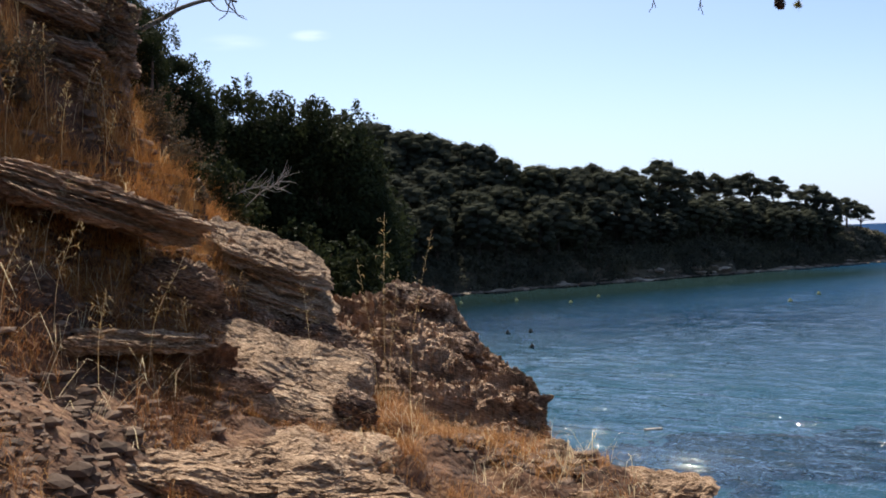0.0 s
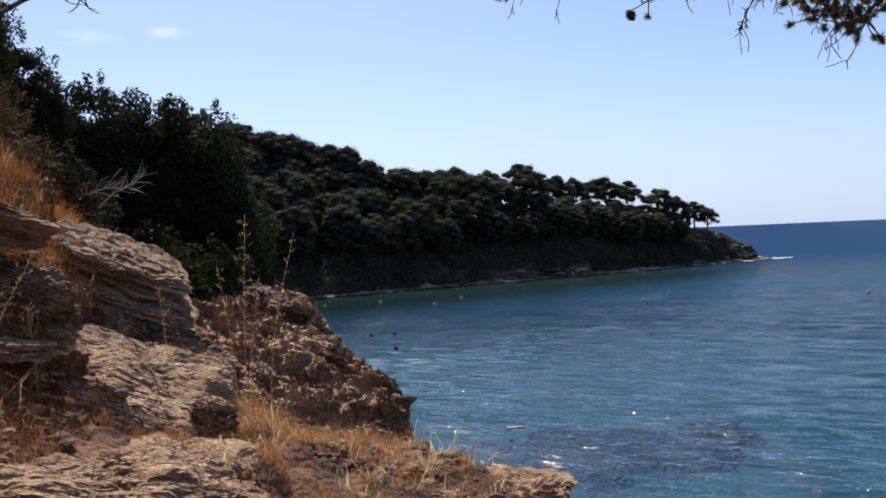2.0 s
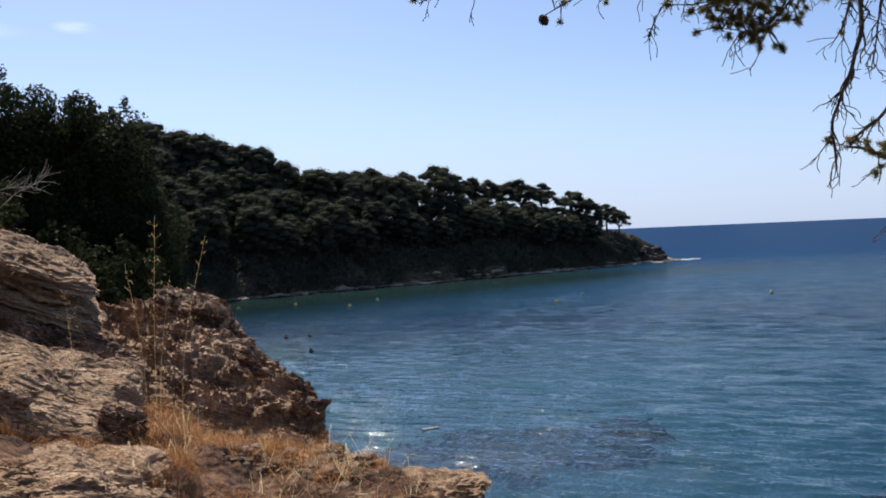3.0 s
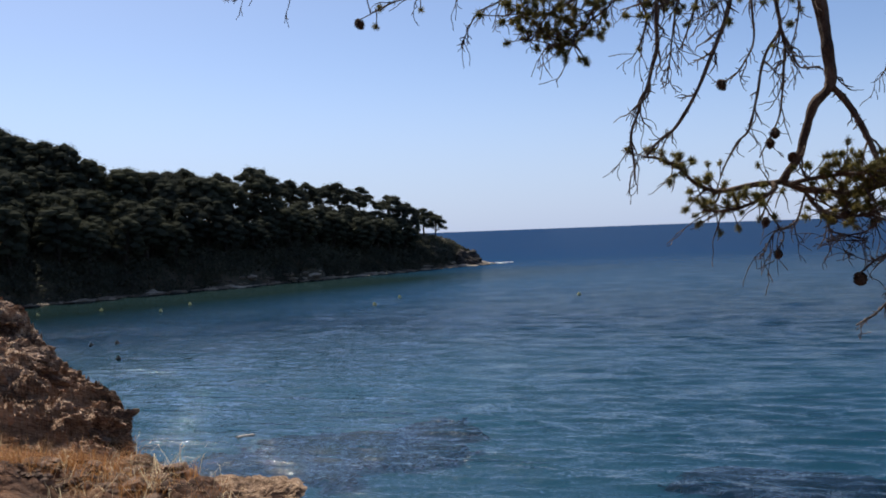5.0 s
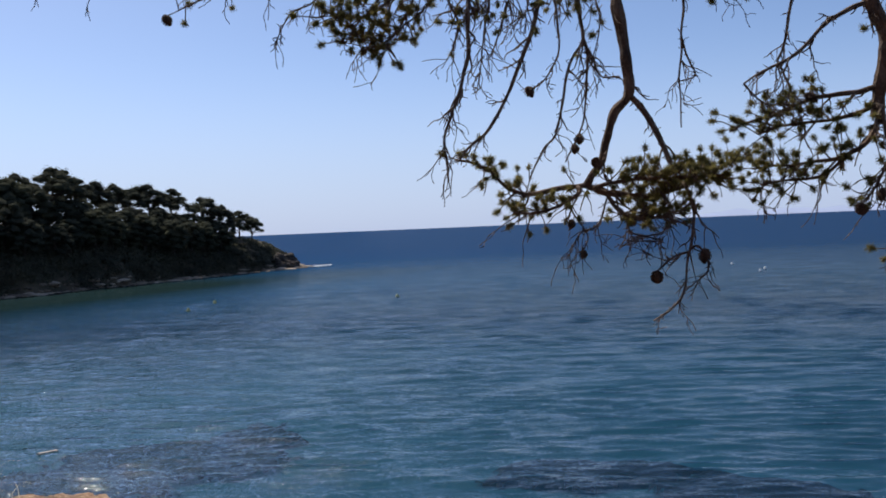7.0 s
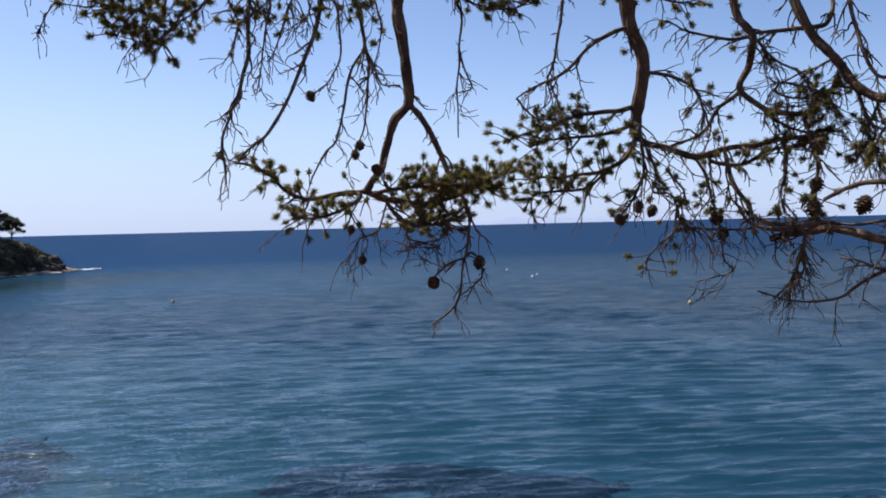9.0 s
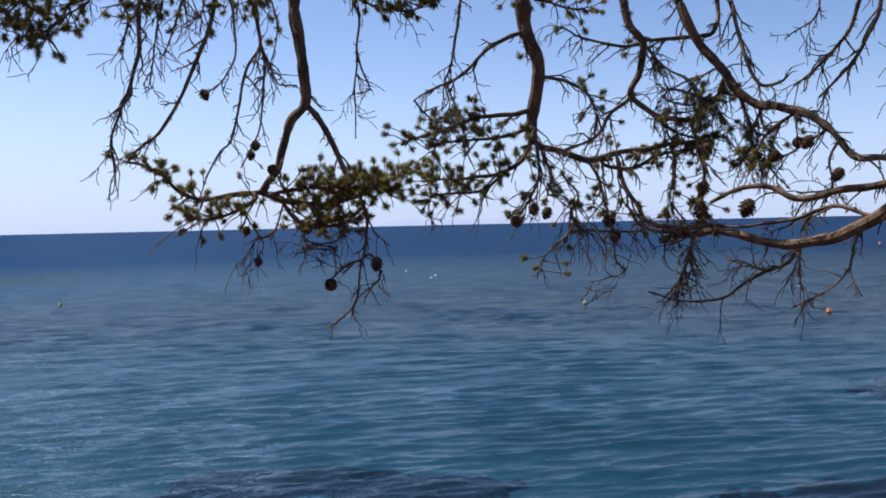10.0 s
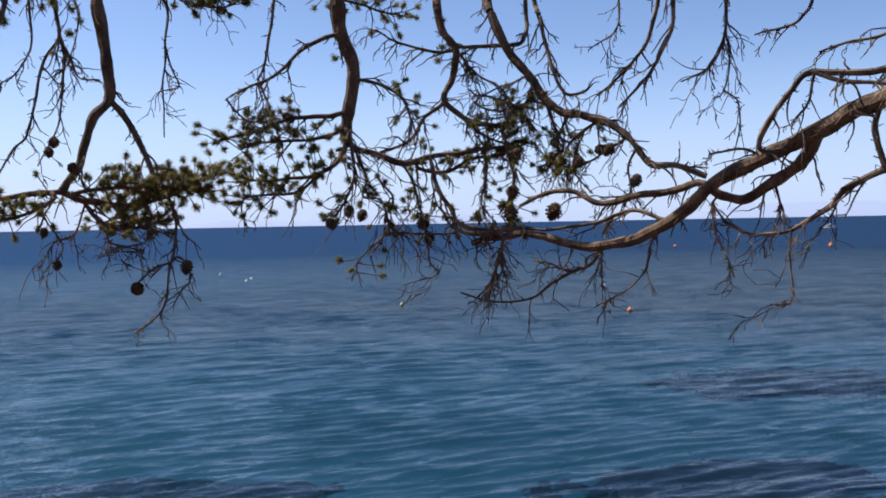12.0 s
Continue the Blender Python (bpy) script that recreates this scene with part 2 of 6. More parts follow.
m_deadwood = material("bleached_wood", [(0.25, 0.22, 0.19), (0.45, 0.41, 0.36)], scale=9, bump=0.4, bump_scale=60)
m_shore = material("shore_rock", [(0.06, 0.047, 0.036), (0.20, 0.155, 0.11), (0.60, 0.50, 0.38)], scale=0.35, squash=(1, 1, 3), bump=0.6, bump_scale=3,
                   bump_far=0.15, island=0.3)
m_wood_floor = material("woodland_soil", [(0.03, 0.028, 0.018), (0.07, 0.06, 0.038), (0.13, 0.10, 0.065)], scale=0.3, bump=0.7, bump_scale=2, bump_far=0.2)
m_seabed = material("seabed_sand", [(0.024, 0.070, 0.104), (0.031, 0.086, 0.125), (0.042, 0.104, 0.147)], scale=0.08, bump=0)
m_seagrass = material("seagrass", [(0.006, 0.003, 0.010), (0.014, 0.008, 0.020), (0.03, 0.02, 0.035)], scale=0.5, bump=0.2, bump_scale=3, bump_far=0.1)
m_yellow = material("yellow_plastic", [(0.32, 0.30, 0.12), (0.42, 0.40, 0.17)], scale=3, bump=0.1, rough=(0.35, 0.5))
m_orange = material("orange_plastic", [(0.50, 0.15, 0.03), (0.66, 0.24, 0.06)], scale=3, bump=0.1, rough=(0.35, 0.5))
m_darkfloat = material("dark_float", [(0.03, 0.03, 0.03), (0.08, 0.07, 0.06)], scale=3, bump=0.1)
m_white = material("white_paint", [(0.65, 0.65, 0.65), (0.8, 0.8, 0.8)], scale=2, bump=0.05, rough=(0.3, 0.5))
m_foam = material("foam", [(0.5, 0.52, 0.54), (0.75, 0.77, 0.78)], scale=2, bump=0.3)


def flat_colour(name, colour, rough=0.9, glow=0.0):
    m = bpy.data.materials.new(name)
    m.use_nodes = True
    b = m.node_tree.nodes["Principled BSDF"]
    b.inputs["Base Color"].default_value, b.inputs["Roughness"].default_value = (*colour, 1), rough
    if glow:
        b.inputs["Emission Color"].default_value, b.inputs["Emission Strength"].default_value = (*colour, 1), glow
    return m


# nearly black hills that glow pale blue: the distance haze is put in as emission
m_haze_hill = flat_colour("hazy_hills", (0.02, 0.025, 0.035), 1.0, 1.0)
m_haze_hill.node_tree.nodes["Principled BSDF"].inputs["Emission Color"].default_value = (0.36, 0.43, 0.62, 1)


def water_material():
    m = bpy.data.materials.new("sea_water")
    m.use_nodes = True
    n, l = m.node_tree.nodes, m.node_tree.links
    n.remove(n["Principled BSDF"])
    geo = n.new("ShaderNodeNewGeometry")

    def wave(scale, squash, turn, detail, height):
        mp = n.new("ShaderNodeMapping")
        mp.vector_type = "TEXTURE"
        mp.inputs["Rotation"].default_value = (0, 0, radians(turn))
        mp.inputs["Scale"].default_value = (squash, 1, 1)
        l.new(geo.outputs["Position"], mp.inputs["Vector"])
        t = n.new("ShaderNodeTexNoise")
        t.inputs["Scale"].default_value, t.inputs["Detail"].default_value = scale, detail
        l.new(mp.outputs[0], t.inputs["Vector"])
        h = n.new("ShaderNodeMath")
        h.operation = "MULTIPLY"
        l.new(t.outputs[0], h.inputs[0])
        h.inputs[1].default_value = height
        return h.outputs[0]
    add1 = n.new("ShaderNodeMath")
    l.new(wave(2.2, 2.0, 142, 2.0, 0.045), add1.inputs[0])
    l.new(wave(5.0, 2.0, 141, 2.0, 0.022), add1.inputs[1])
    add2 = n.new("ShaderNodeMath")
    l.new(add1.outputs[0], add2.inputs[0])
    swell = n.new("ShaderNodeMath")
    l.new(wave(0.40, 2.2, 142, 3.0, 0.08), swell.inputs[0])
    l.new(wave(0.07, 3.0, 145, 4.0, 0.44), swell.inputs[1])
    l.new(swell.outputs[0], add2.inputs[1])
    bump = n.new("ShaderNodeBump")
    bump.inputs["Strength"].default_value, bump.inputs["Distance"].default_value = 1.0, 1.0
    l.new(add2.outputs[0], bump.inputs["Height"])
    # body colour: shallow teal in the cove, deep blue out to sea, wind streaks between
    deep = n.new("ShaderNodeVectorMath")
    deep.operation = "LENGTH"
    l.new(geo.outputs["Position"], deep.inputs[0])
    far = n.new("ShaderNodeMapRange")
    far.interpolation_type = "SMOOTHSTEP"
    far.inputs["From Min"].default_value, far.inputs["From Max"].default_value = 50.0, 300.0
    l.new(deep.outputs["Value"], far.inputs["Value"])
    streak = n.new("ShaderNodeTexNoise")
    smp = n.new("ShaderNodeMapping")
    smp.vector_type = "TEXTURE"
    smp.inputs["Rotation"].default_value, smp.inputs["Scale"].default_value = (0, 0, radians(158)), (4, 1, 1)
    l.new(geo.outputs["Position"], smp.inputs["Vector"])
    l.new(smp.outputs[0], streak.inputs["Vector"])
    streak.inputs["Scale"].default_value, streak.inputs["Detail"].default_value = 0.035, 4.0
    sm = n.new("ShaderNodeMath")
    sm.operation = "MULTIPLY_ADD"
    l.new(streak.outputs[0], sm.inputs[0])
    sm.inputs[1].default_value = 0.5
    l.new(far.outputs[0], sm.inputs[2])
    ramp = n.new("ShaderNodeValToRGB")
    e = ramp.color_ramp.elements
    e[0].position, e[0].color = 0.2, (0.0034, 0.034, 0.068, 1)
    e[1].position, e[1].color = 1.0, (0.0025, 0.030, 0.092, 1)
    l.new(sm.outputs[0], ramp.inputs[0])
    body = n.new("ShaderNodeBsdfDiffuse")
    l.new(ramp.outputs[0], body.inputs["Color"])
    clear = n.new("ShaderNodeBsdfTransparent")
    clear.inputs["Color"].default_value = (0.62, 0.88, 0.93, 1)
    under = n.new("ShaderNodeMixShader")
    murk = n.new("ShaderNodeMapRange")
    murk.inputs["From Min"].default_value, murk.inputs["From Max"].default_value = 55.0, 105.0
    murk.inputs["To Min"].default_value, murk.inputs["To Max"].default_value = 0.3, 1.0
    l.new(deep.outputs["Value"], murk.inputs["Value"])
    l.new(murk.outputs[0], under.inputs[0])
    l.new(clear.outputs[0], under.inputs[1])
    l.new(body.outputs[0], under.inputs[2])
    gloss = n.new("ShaderNodeBsdfGlossy")
    dull = n.new("ShaderNodeMapRange")          # far off, many small waves share one patch
    dull.inputs["From Min"].default_value, dull.inputs["From Max"].default_value = 60.0, 300.0
    dull.inputs["To Min"].default_value, dull.inputs["To Max"].default_value = 0.055, 0.20
    l.new(deep.outputs["Value"], dull.inputs["Value"])
    l.new(dull.outputs[0], gloss.inputs["Roughness"])
    # cat's paws: small facets that glint
    rip = n.new("ShaderNodeTexNoise")
    rip.inputs["Scale"].default_value, rip.inputs["Detail"].default_value = 15.0, 1.0
    rmp = n.new("ShaderNodeMapping")
    rmp.vector_type = "TEXTURE"
    rmp.inputs["Rotation"].default_value, rmp.inputs["Scale"].default_value = (0, 0, radians(156)), (1.6, 1, 1)
    l.new(geo.outputs["Position"], rmp.inputs["Vector"])
    l.new(rmp.outputs[0], rip.inputs["Vector"])
    off = n.new("ShaderNodeVectorMath")
    off.operation = "SUBTRACT"
    l.new(rip.outputs["Color"], off.inputs[0])
    off.inputs[1].default_value = (0.5, 0.5, 0.5)
    tilt = n.new("ShaderNodeVectorMath")
    tilt.operation = "MULTIPLY_ADD"
    size = n.new("ShaderNodeVectorMath")       # most facets lie nearly flat, a few stand steep
    size.operation = "ABSOLUTE"
    l.new(off.outputs[0], size.inputs[0])
    steep = n.new("ShaderNodeVectorMath")
    steep.operation = "MULTIPLY"
    l.new(off.outputs[0], steep.inputs[0])
    l.new(size.outputs[0], steep.inputs[1])
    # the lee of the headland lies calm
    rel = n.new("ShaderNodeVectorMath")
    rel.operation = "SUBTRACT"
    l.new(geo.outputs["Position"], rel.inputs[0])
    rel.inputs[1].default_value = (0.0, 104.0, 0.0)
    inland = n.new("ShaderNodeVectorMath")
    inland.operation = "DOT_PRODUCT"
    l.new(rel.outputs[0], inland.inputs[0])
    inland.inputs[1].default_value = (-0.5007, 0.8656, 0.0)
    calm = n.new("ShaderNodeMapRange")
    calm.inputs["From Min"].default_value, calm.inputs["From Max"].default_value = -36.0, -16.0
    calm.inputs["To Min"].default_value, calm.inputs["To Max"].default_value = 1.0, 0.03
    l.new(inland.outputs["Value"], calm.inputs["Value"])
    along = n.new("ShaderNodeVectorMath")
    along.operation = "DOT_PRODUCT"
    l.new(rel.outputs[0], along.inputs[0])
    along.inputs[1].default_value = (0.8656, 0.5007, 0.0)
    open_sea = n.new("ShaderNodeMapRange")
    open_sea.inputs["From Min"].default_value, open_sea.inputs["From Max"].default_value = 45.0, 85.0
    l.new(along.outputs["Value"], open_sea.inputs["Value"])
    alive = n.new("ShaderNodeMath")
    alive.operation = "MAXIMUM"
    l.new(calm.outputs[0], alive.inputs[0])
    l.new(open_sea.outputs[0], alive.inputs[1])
    # the cove is ruffled by short steep ripples
    side = n.new("ShaderNodeVectorMath")
    side.operation = "DOT_PRODUCT"
    l.new(geo.outputs["Position"], side.inputs[0])
    side.inputs[1].default_value = (1.0, -0.6, 0.0)
    shelter = n.new("ShaderNodeMapRange")
    shelter.inputs["From Min"].default_value, shelter.inputs["From Max"].default_value = 15.0, -20.0
    l.new(side.outputs["Value"], shelter.inputs["Value"])
    quiet = n.new("ShaderNodeMath")
    quiet.operation = "MULTIPLY_ADD"
    l.new(shelter.outputs[0], quiet.inputs[0])
    quiet.inputs[1].default_value, quiet.inputs[2].default_value = 0.6, 1.0
    ruffle = n.new("ShaderNodeMath")
    ruffle.operation = "MULTIPLY"
    l.new(quiet.outputs[0], ruffle.inputs[0])
    l.new(alive.outputs[0], ruffle.inputs[1])
    l.new(ruffle.outputs[0], bump.inputs["Strength"])
    reflection_tint = n.new("ShaderNodeMix")            # the headland's dark green reflection, painted into the calm lee water
    reflection_tint.data_type = "RGBA"
    l.new(alive.outputs[0], reflection_tint.inputs[0])
    reflection_tint.inputs[6].default_value = (0.010, 0.022, 0.021, 1)
    # body tone by bearing: the brighter sunward side is painted into the colour
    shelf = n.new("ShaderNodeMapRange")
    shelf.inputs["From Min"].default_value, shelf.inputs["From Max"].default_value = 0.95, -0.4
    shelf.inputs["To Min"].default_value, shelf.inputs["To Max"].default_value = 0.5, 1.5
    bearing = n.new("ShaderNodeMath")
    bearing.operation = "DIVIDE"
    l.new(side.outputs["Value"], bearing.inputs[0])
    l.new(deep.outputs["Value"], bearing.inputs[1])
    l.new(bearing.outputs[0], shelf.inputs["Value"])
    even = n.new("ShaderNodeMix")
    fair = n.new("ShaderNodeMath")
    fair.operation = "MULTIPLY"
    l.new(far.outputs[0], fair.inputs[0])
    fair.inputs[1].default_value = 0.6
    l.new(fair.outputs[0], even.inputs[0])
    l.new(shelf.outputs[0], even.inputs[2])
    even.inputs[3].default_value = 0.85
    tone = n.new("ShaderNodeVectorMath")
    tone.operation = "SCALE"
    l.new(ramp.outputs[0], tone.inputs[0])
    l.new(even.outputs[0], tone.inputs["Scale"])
    l.new(tone.outputs[0], reflection_tint.inputs[7])
    # clear tint painted paler on the sunward side as well
    veil = n.new("ShaderNodeMix")
    veil.data_type = "RGBA"
    l.new(shelter.outputs[0], veil.inputs[0])
    veil.inputs[6].default_value = (0.50, 0.76, 0.84, 1)
    veil.inputs[7].default_value = (0.66, 0.95, 0.97, 1)
    l.new(veil.outputs[2], clear.inputs["Color"])
    l.new(reflection_tint.outputs[2], body.inputs["Color"])
    lively = n.new("ShaderNodeVectorMath")
    lively.operation = "SCALE"
    l.new(steep.outputs[0], lively.inputs[0])
    glint = n.new("ShaderNodeMath")
    glint.operation = "MULTIPLY_ADD"
    l.new(shelter.outputs[0], glint.inputs[0])
    glint.inputs[1].default_value, glint.inputs[2].default_value = 1.5, 0.05
    sparkle = n.new("ShaderNodeMath")
    sparkle.operation = "MULTIPLY"
    l.new(glint.outputs[0], sparkle.inputs[0])
    l.new(alive.outputs[0], sparkle.inputs[1])
    l.new(sparkle.outputs[0], lively.inputs["Scale"])
    l.new(lively.outputs[0], tilt.inputs[0])
    tilt.inputs[1].default_value = (12.0, 12.0, 0.0)
    l.new(bump.outputs[0], tilt.inputs[2])
    unit = n.new("ShaderNodeVectorMath")
    unit.operation = "NORMALIZE"
    l.new(tilt.outputs[0], unit.inputs[0])
    l.new(unit.outputs[0], gloss.inputs["Normal"])
    fr = n.new("ShaderNodeFresnel")
    fr.inputs["IOR"].default_value = 1.333
    l.new(unit.outputs[0], fr.inputs["Normal"])
    top = n.new("ShaderNodeMixShader")
    cap = n.new("ShaderNodeMapRange")      # steep small waves hide each other, so a rough sea never mirrors fully
    hide = n.new("ShaderNodeMapRange")
    hide.inputs["From Min"].default_value, hide.inputs["From Max"].default_value = 25.0, 190.0
    hide.inputs["To Min"].default_value, hide.inputs["To Max"].default_value = 0.35, 0.09
    l.new(deep.outputs["Value"], hide.inputs["Value"])
    lit = n.new("ShaderNodeMath")
    lit.operation = "MULTIPLY"
    l.new(shelter.outputs[0], lit.inputs[0])
    l.new(alive.outputs[0], lit.inputs[1])
    near_by = n.new("ShaderNodeMapRange")
    near_by.inputs["From Min"].default_value, near_by.inputs["From Max"].default_value = 60.0, 130.0
    near_by.inputs["To Min"].default_value, near_by.inputs["To Max"].default_value = 0.20, 0.0
    l.new(deep.outputs["Value"], near_by.inputs["Value"])
    mirror = n.new("ShaderNodeMath")
    mirror.operation = "MULTIPLY_ADD"
    l.new(lit.outputs[0], mirror.inputs[0])
    l.new(near_by.outputs[0], mirror.inputs[1])
    l.new(hide.outputs[0], mirror.inputs[2])
    # breeze patches: ruffled water mirrors less than the slicks between
    paws = n.new("ShaderNodeTexNoise")
    pmp = n.new("ShaderNodeMapping")
    pmp.vector_type = "TEXTURE"
    pmp.inputs["Rotation"].default_value, pmp.inputs["Scale"].default_value = (0, 0, radians(142)), (1.7, 1, 1)
    l.new(geo.outputs["Position"], pmp.inputs["Vector"])
    l.new(pmp.outputs[0], paws.inputs["Vector"])
    paws.inputs["Scale"].default_value, paws.inputs["Detail"].default_value, paws.inputs["Roughness"].default_value = 0.45, 4.0, 0.62
    patch = n.new("ShaderNodeMapRange")
    patch.inputs["From Min"].default_value, patch.inputs["From Max"].default_value = 0.36, 0.64
    patch.inputs["To Min"].default_value, patch.inputs["To Max"].default_value = 0.72, 1.25
    l.new(paws.outputs[0], patch.inputs["Value"])
    sheen = n.new("ShaderNodeMath")
    sheen.operation = "MULTIPLY"
    l.new(mirror.outputs[0], sheen.inputs[0])
    l.new(patch.outputs[0], sheen.inputs[1])
    l.new(sheen.outputs[0], cap.inputs["To Max"])
    cap.inputs["From Max"].default_value = 0.42
    l.new(fr.outputs[0], cap.inputs["Value"])
    l.new(cap.outputs[0], top.inputs[0])
    l.new(under.outputs[0], top.inputs[1])
    l.new(gloss.outputs[0], top.inputs[2])
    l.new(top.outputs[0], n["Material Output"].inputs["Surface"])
    return m


m_water = water_material()

# ---- the large structure: coast, headland, sea ----
HEAD_A, HEAD_DIR = np.array([0.0, 104.0]), np.array([0.8656, 0.5007])
HEAD_N = np.array([-0.5007, 0.8656])


def bank_profile(x, y):
    """Height of the near bank: a path ledge, then a slope up to the hill."""
    k = x - np.interp(y, [-20, 5, 8, 9, 10, 12, 14, 20, 60], [-1, 0, 0.9, 0.7, 0.1, -0.8, -1.5, -3.5, -8])
    return np.interp(k, [-40, -10, -4.6, -3.8, -3.2, -2.6, -2.0, -1.4, -0.5, 0.3, 4], [24, 12.5, 9.1, 8.1, 6.8, 6.0, 5.4, 4.95, 4.60, 4.36, 4.3])


def coast_x(y):
    return np.interp(y, [-80, -8, 0, 5, 6, 7.3, 8, 9, 10, 13, 20, 60, 95, 104, 108], [9, 5, 3.3, 2.0, 1.55, 1.1, 0.85, 0.35, 0.0, -0.9, -4, -10, -8, -4, 0])


def ridge_height(s):
    return np.interp(s, [-40, 10, 20, 27, 41, 50, 62, 71, 81, 86, 90], [20, 15.5, 11.5, 9.5, 8, 7.2, 6.4, 5.4, 4.2, 3.0, 0.2])


def ridge_inland(s):
    return np.interp(s, [-40, 9.8, 14, 17.2, 21, 27, 37.7, 41.3, 50, 62, 71, 81.5, 88], [60, 36, 30, 26, 22, 18, 14, 12, 10, 10, 8, 6, 3])


def head_height(x, y):
    """Height of the headland over the sea, negative outside."""
    dx, dy = x - HEAD_A[0], y - HEAD_A[1]
    s, u = dx * HEAD_DIR[0] + dy * HEAD_DIR[1], dx * HEAD_N[0] + dy * HEAD_N[1]
    wob = 1.6 * vnoise(np.stack([s * 0.13, s * 0 + 3.1, s * 0], 1), 5) + 0.7 * vnoise(np.stack([s * 0.5, s * 0 + 1.1, s * 0], 1), 6)
    u = u + wob * np.clip((90 - s) / 20, 0.2, 1)
    top, back = ridge_height(s), ridge_inland(s)
    rise = np.clip(u / (back + 1e-6), 0, 1)
    z = top * (0.62 * rise + 0.38 * np.sqrt(rise)) + np.clip(u, 0, 1.5) * 0.5
    z = np.where(u > back * 1.2, z - (u - back * 1.2) * 0.35, z)
    z = np.where(u < 0, u * 0.8, z)
    tip = np.clip((88.0 - s) * 0.9, -4, 50)
    return np.minimum(z, tip)


def land_height(x, y):
    w = coast_x(y) - x
    inland = bank_profile(np.minimum(x, coast_x(y) - 0.25), y)
    edge = np.clip(w / 1.1 + 0.75, 0, 1)
    near = np.where(w > 0.3, inland, inland * edge ** 1.3 - (1 - edge) * 1.2)
    near = np.where(w < -1.0, -1.2 + (w + 1.0) * 0.5, near)
    far = head_height(x, y)
    blend = np.clip((y - 60) / 40, 0, 1)
    z = np.where(y > 100, np.maximum(far, np.where(x < coast_x(y) - 6, near * (1 - blend), -3)), np.maximum(near * (1 - blend) + blend * np.minimum(near, 14), far))
    return np.maximum(z, -4.0)


def roughen(P, rough):
    for size, amp, seed in rough:
        P[:, 2] += amp * fbm(np.stack([P[:, 0] / size, P[:, 1] / size, P[:, 2] * 0.4 / size], 1), seed, 3) * np.clip((P[:, 2] + 2) / 3, 0, 1)
    if rough is NEAR_ROUGH:
        for size, amp, seed in ((0.16, 0.055, 51), (0.07, 0.026, 52)):      # rubble: round lumps with sharp creases
            q = np.stack([P[:, 0] / size, P[:, 1] / size * 0.9, P[:, 2] * 0], 1)
            P[:, 2] += amp * (np.abs(vnoise(q, seed)) - 0.3)
    return P


NEAR_ROUGH = [(0.9, 0.15, 3), (0.28, 0.05, 8)]


def ground_z(x, y):
    """Height of the near ground with its lumps."""
    x, y = np.atleast_1d(x).astype(float), np.atleast_1d(y).astype(float)
    return roughen(np.stack([x, y, land_height(x, y)], 1), NEAR_ROUGH)[:, 2]


def grid_sheet(name, xs, ys, material_used, rough, keep=None, smooth=True):
    X, Y = np.meshgrid(xs, ys, indexing="ij")
    P = np.stack([X.ravel(), Y.ravel(), X.ravel() * 0], 1)
    P[:, 2] = land_height(P[:, 0], P[:, 1])
    roughen(P, rough)
    nx, ny = len(xs), len(ys)
    i, j = np.meshgrid(np.arange(nx - 1), np.arange(ny - 1), indexing="ij")
    a = (i * ny + j).ravel()
    F = np.stack([a, a + ny, a + ny + 1, a + 1], 1)
    if keep is not None:
        F = F[keep(P[F].mean(1))]
    return mesh_of(name, P, F, material_used, smooth)


NEAR_BOX = (-9.0, 5.0, -4.0, 17.0)
gx = np.concatenate([np.arange(NEAR_BOX[0], -3.6, 0.07), np.arange(-3.6, 1.6, 0.021), np.arange(1.6, NEAR_BOX[1] + 0.01, 0.07)])
gy = np.concatenate([np.arange(NEAR_BOX[2], 3.2, 0.07), np.arange(3.2, 8.2, 0.021), np.arange(8.2, NEAR_BOX[3] + 0.01, 0.06)])
me = grid_sheet("ground", gx, gy, m_earth,
                NEAR_ROUGH)
thing("ground", "dry brown stony earth of the coastal bank", "ground", kind="structure", me=me)


def outside_near(c):
    return ~((c[:, 0] > NEAR_BOX[0] + 0.3) & (c[:, 0] < NEAR_BOX[1] - 0.3) & (c[:, 1] > NEAR_BOX[2] + 0.3) & (c[:, 1] < NEAR_BOX[3] - 0.3)) & (c[:, 2] > -0.7)


me = grid_sheet("headland", np.arange(-140, 110, 1.0), np.arange(-60, 230, 1.0), m_wood_floor, [(7, 0.5, 31), (2, 0.25, 33)], outside_near)
me.transform(Matrix.Translation((0, 0, -0.12)))
thing("headland", "wooded rocky hillside and headland across the cove", "headland", kind="structure", me=me)

# seabed and sea
SEA_R = 4900.0
ang = np.arange(0, 360, 3) * np.pi / 180
rad = np.array([2, 60, 300, 1500, SEA_R])
V = np.array([[r * math.cos(a), r * math.sin(a), -2.8 if r < 70 else -6.0] for r in rad for a in ang])
n = len(ang)
F = [(i * n + j, i * n + (j + 1) % n, (i + 1) * n + (j + 1) % n, (i + 1) * n + j) for i in range(len(rad) - 1) for j in range(n)] + [tuple(range(n))]
thing("seabed", "pale sandy seabed under clear water", "seabed", kind="structure", me=mesh_of("seabed", V, F, m_seabed))


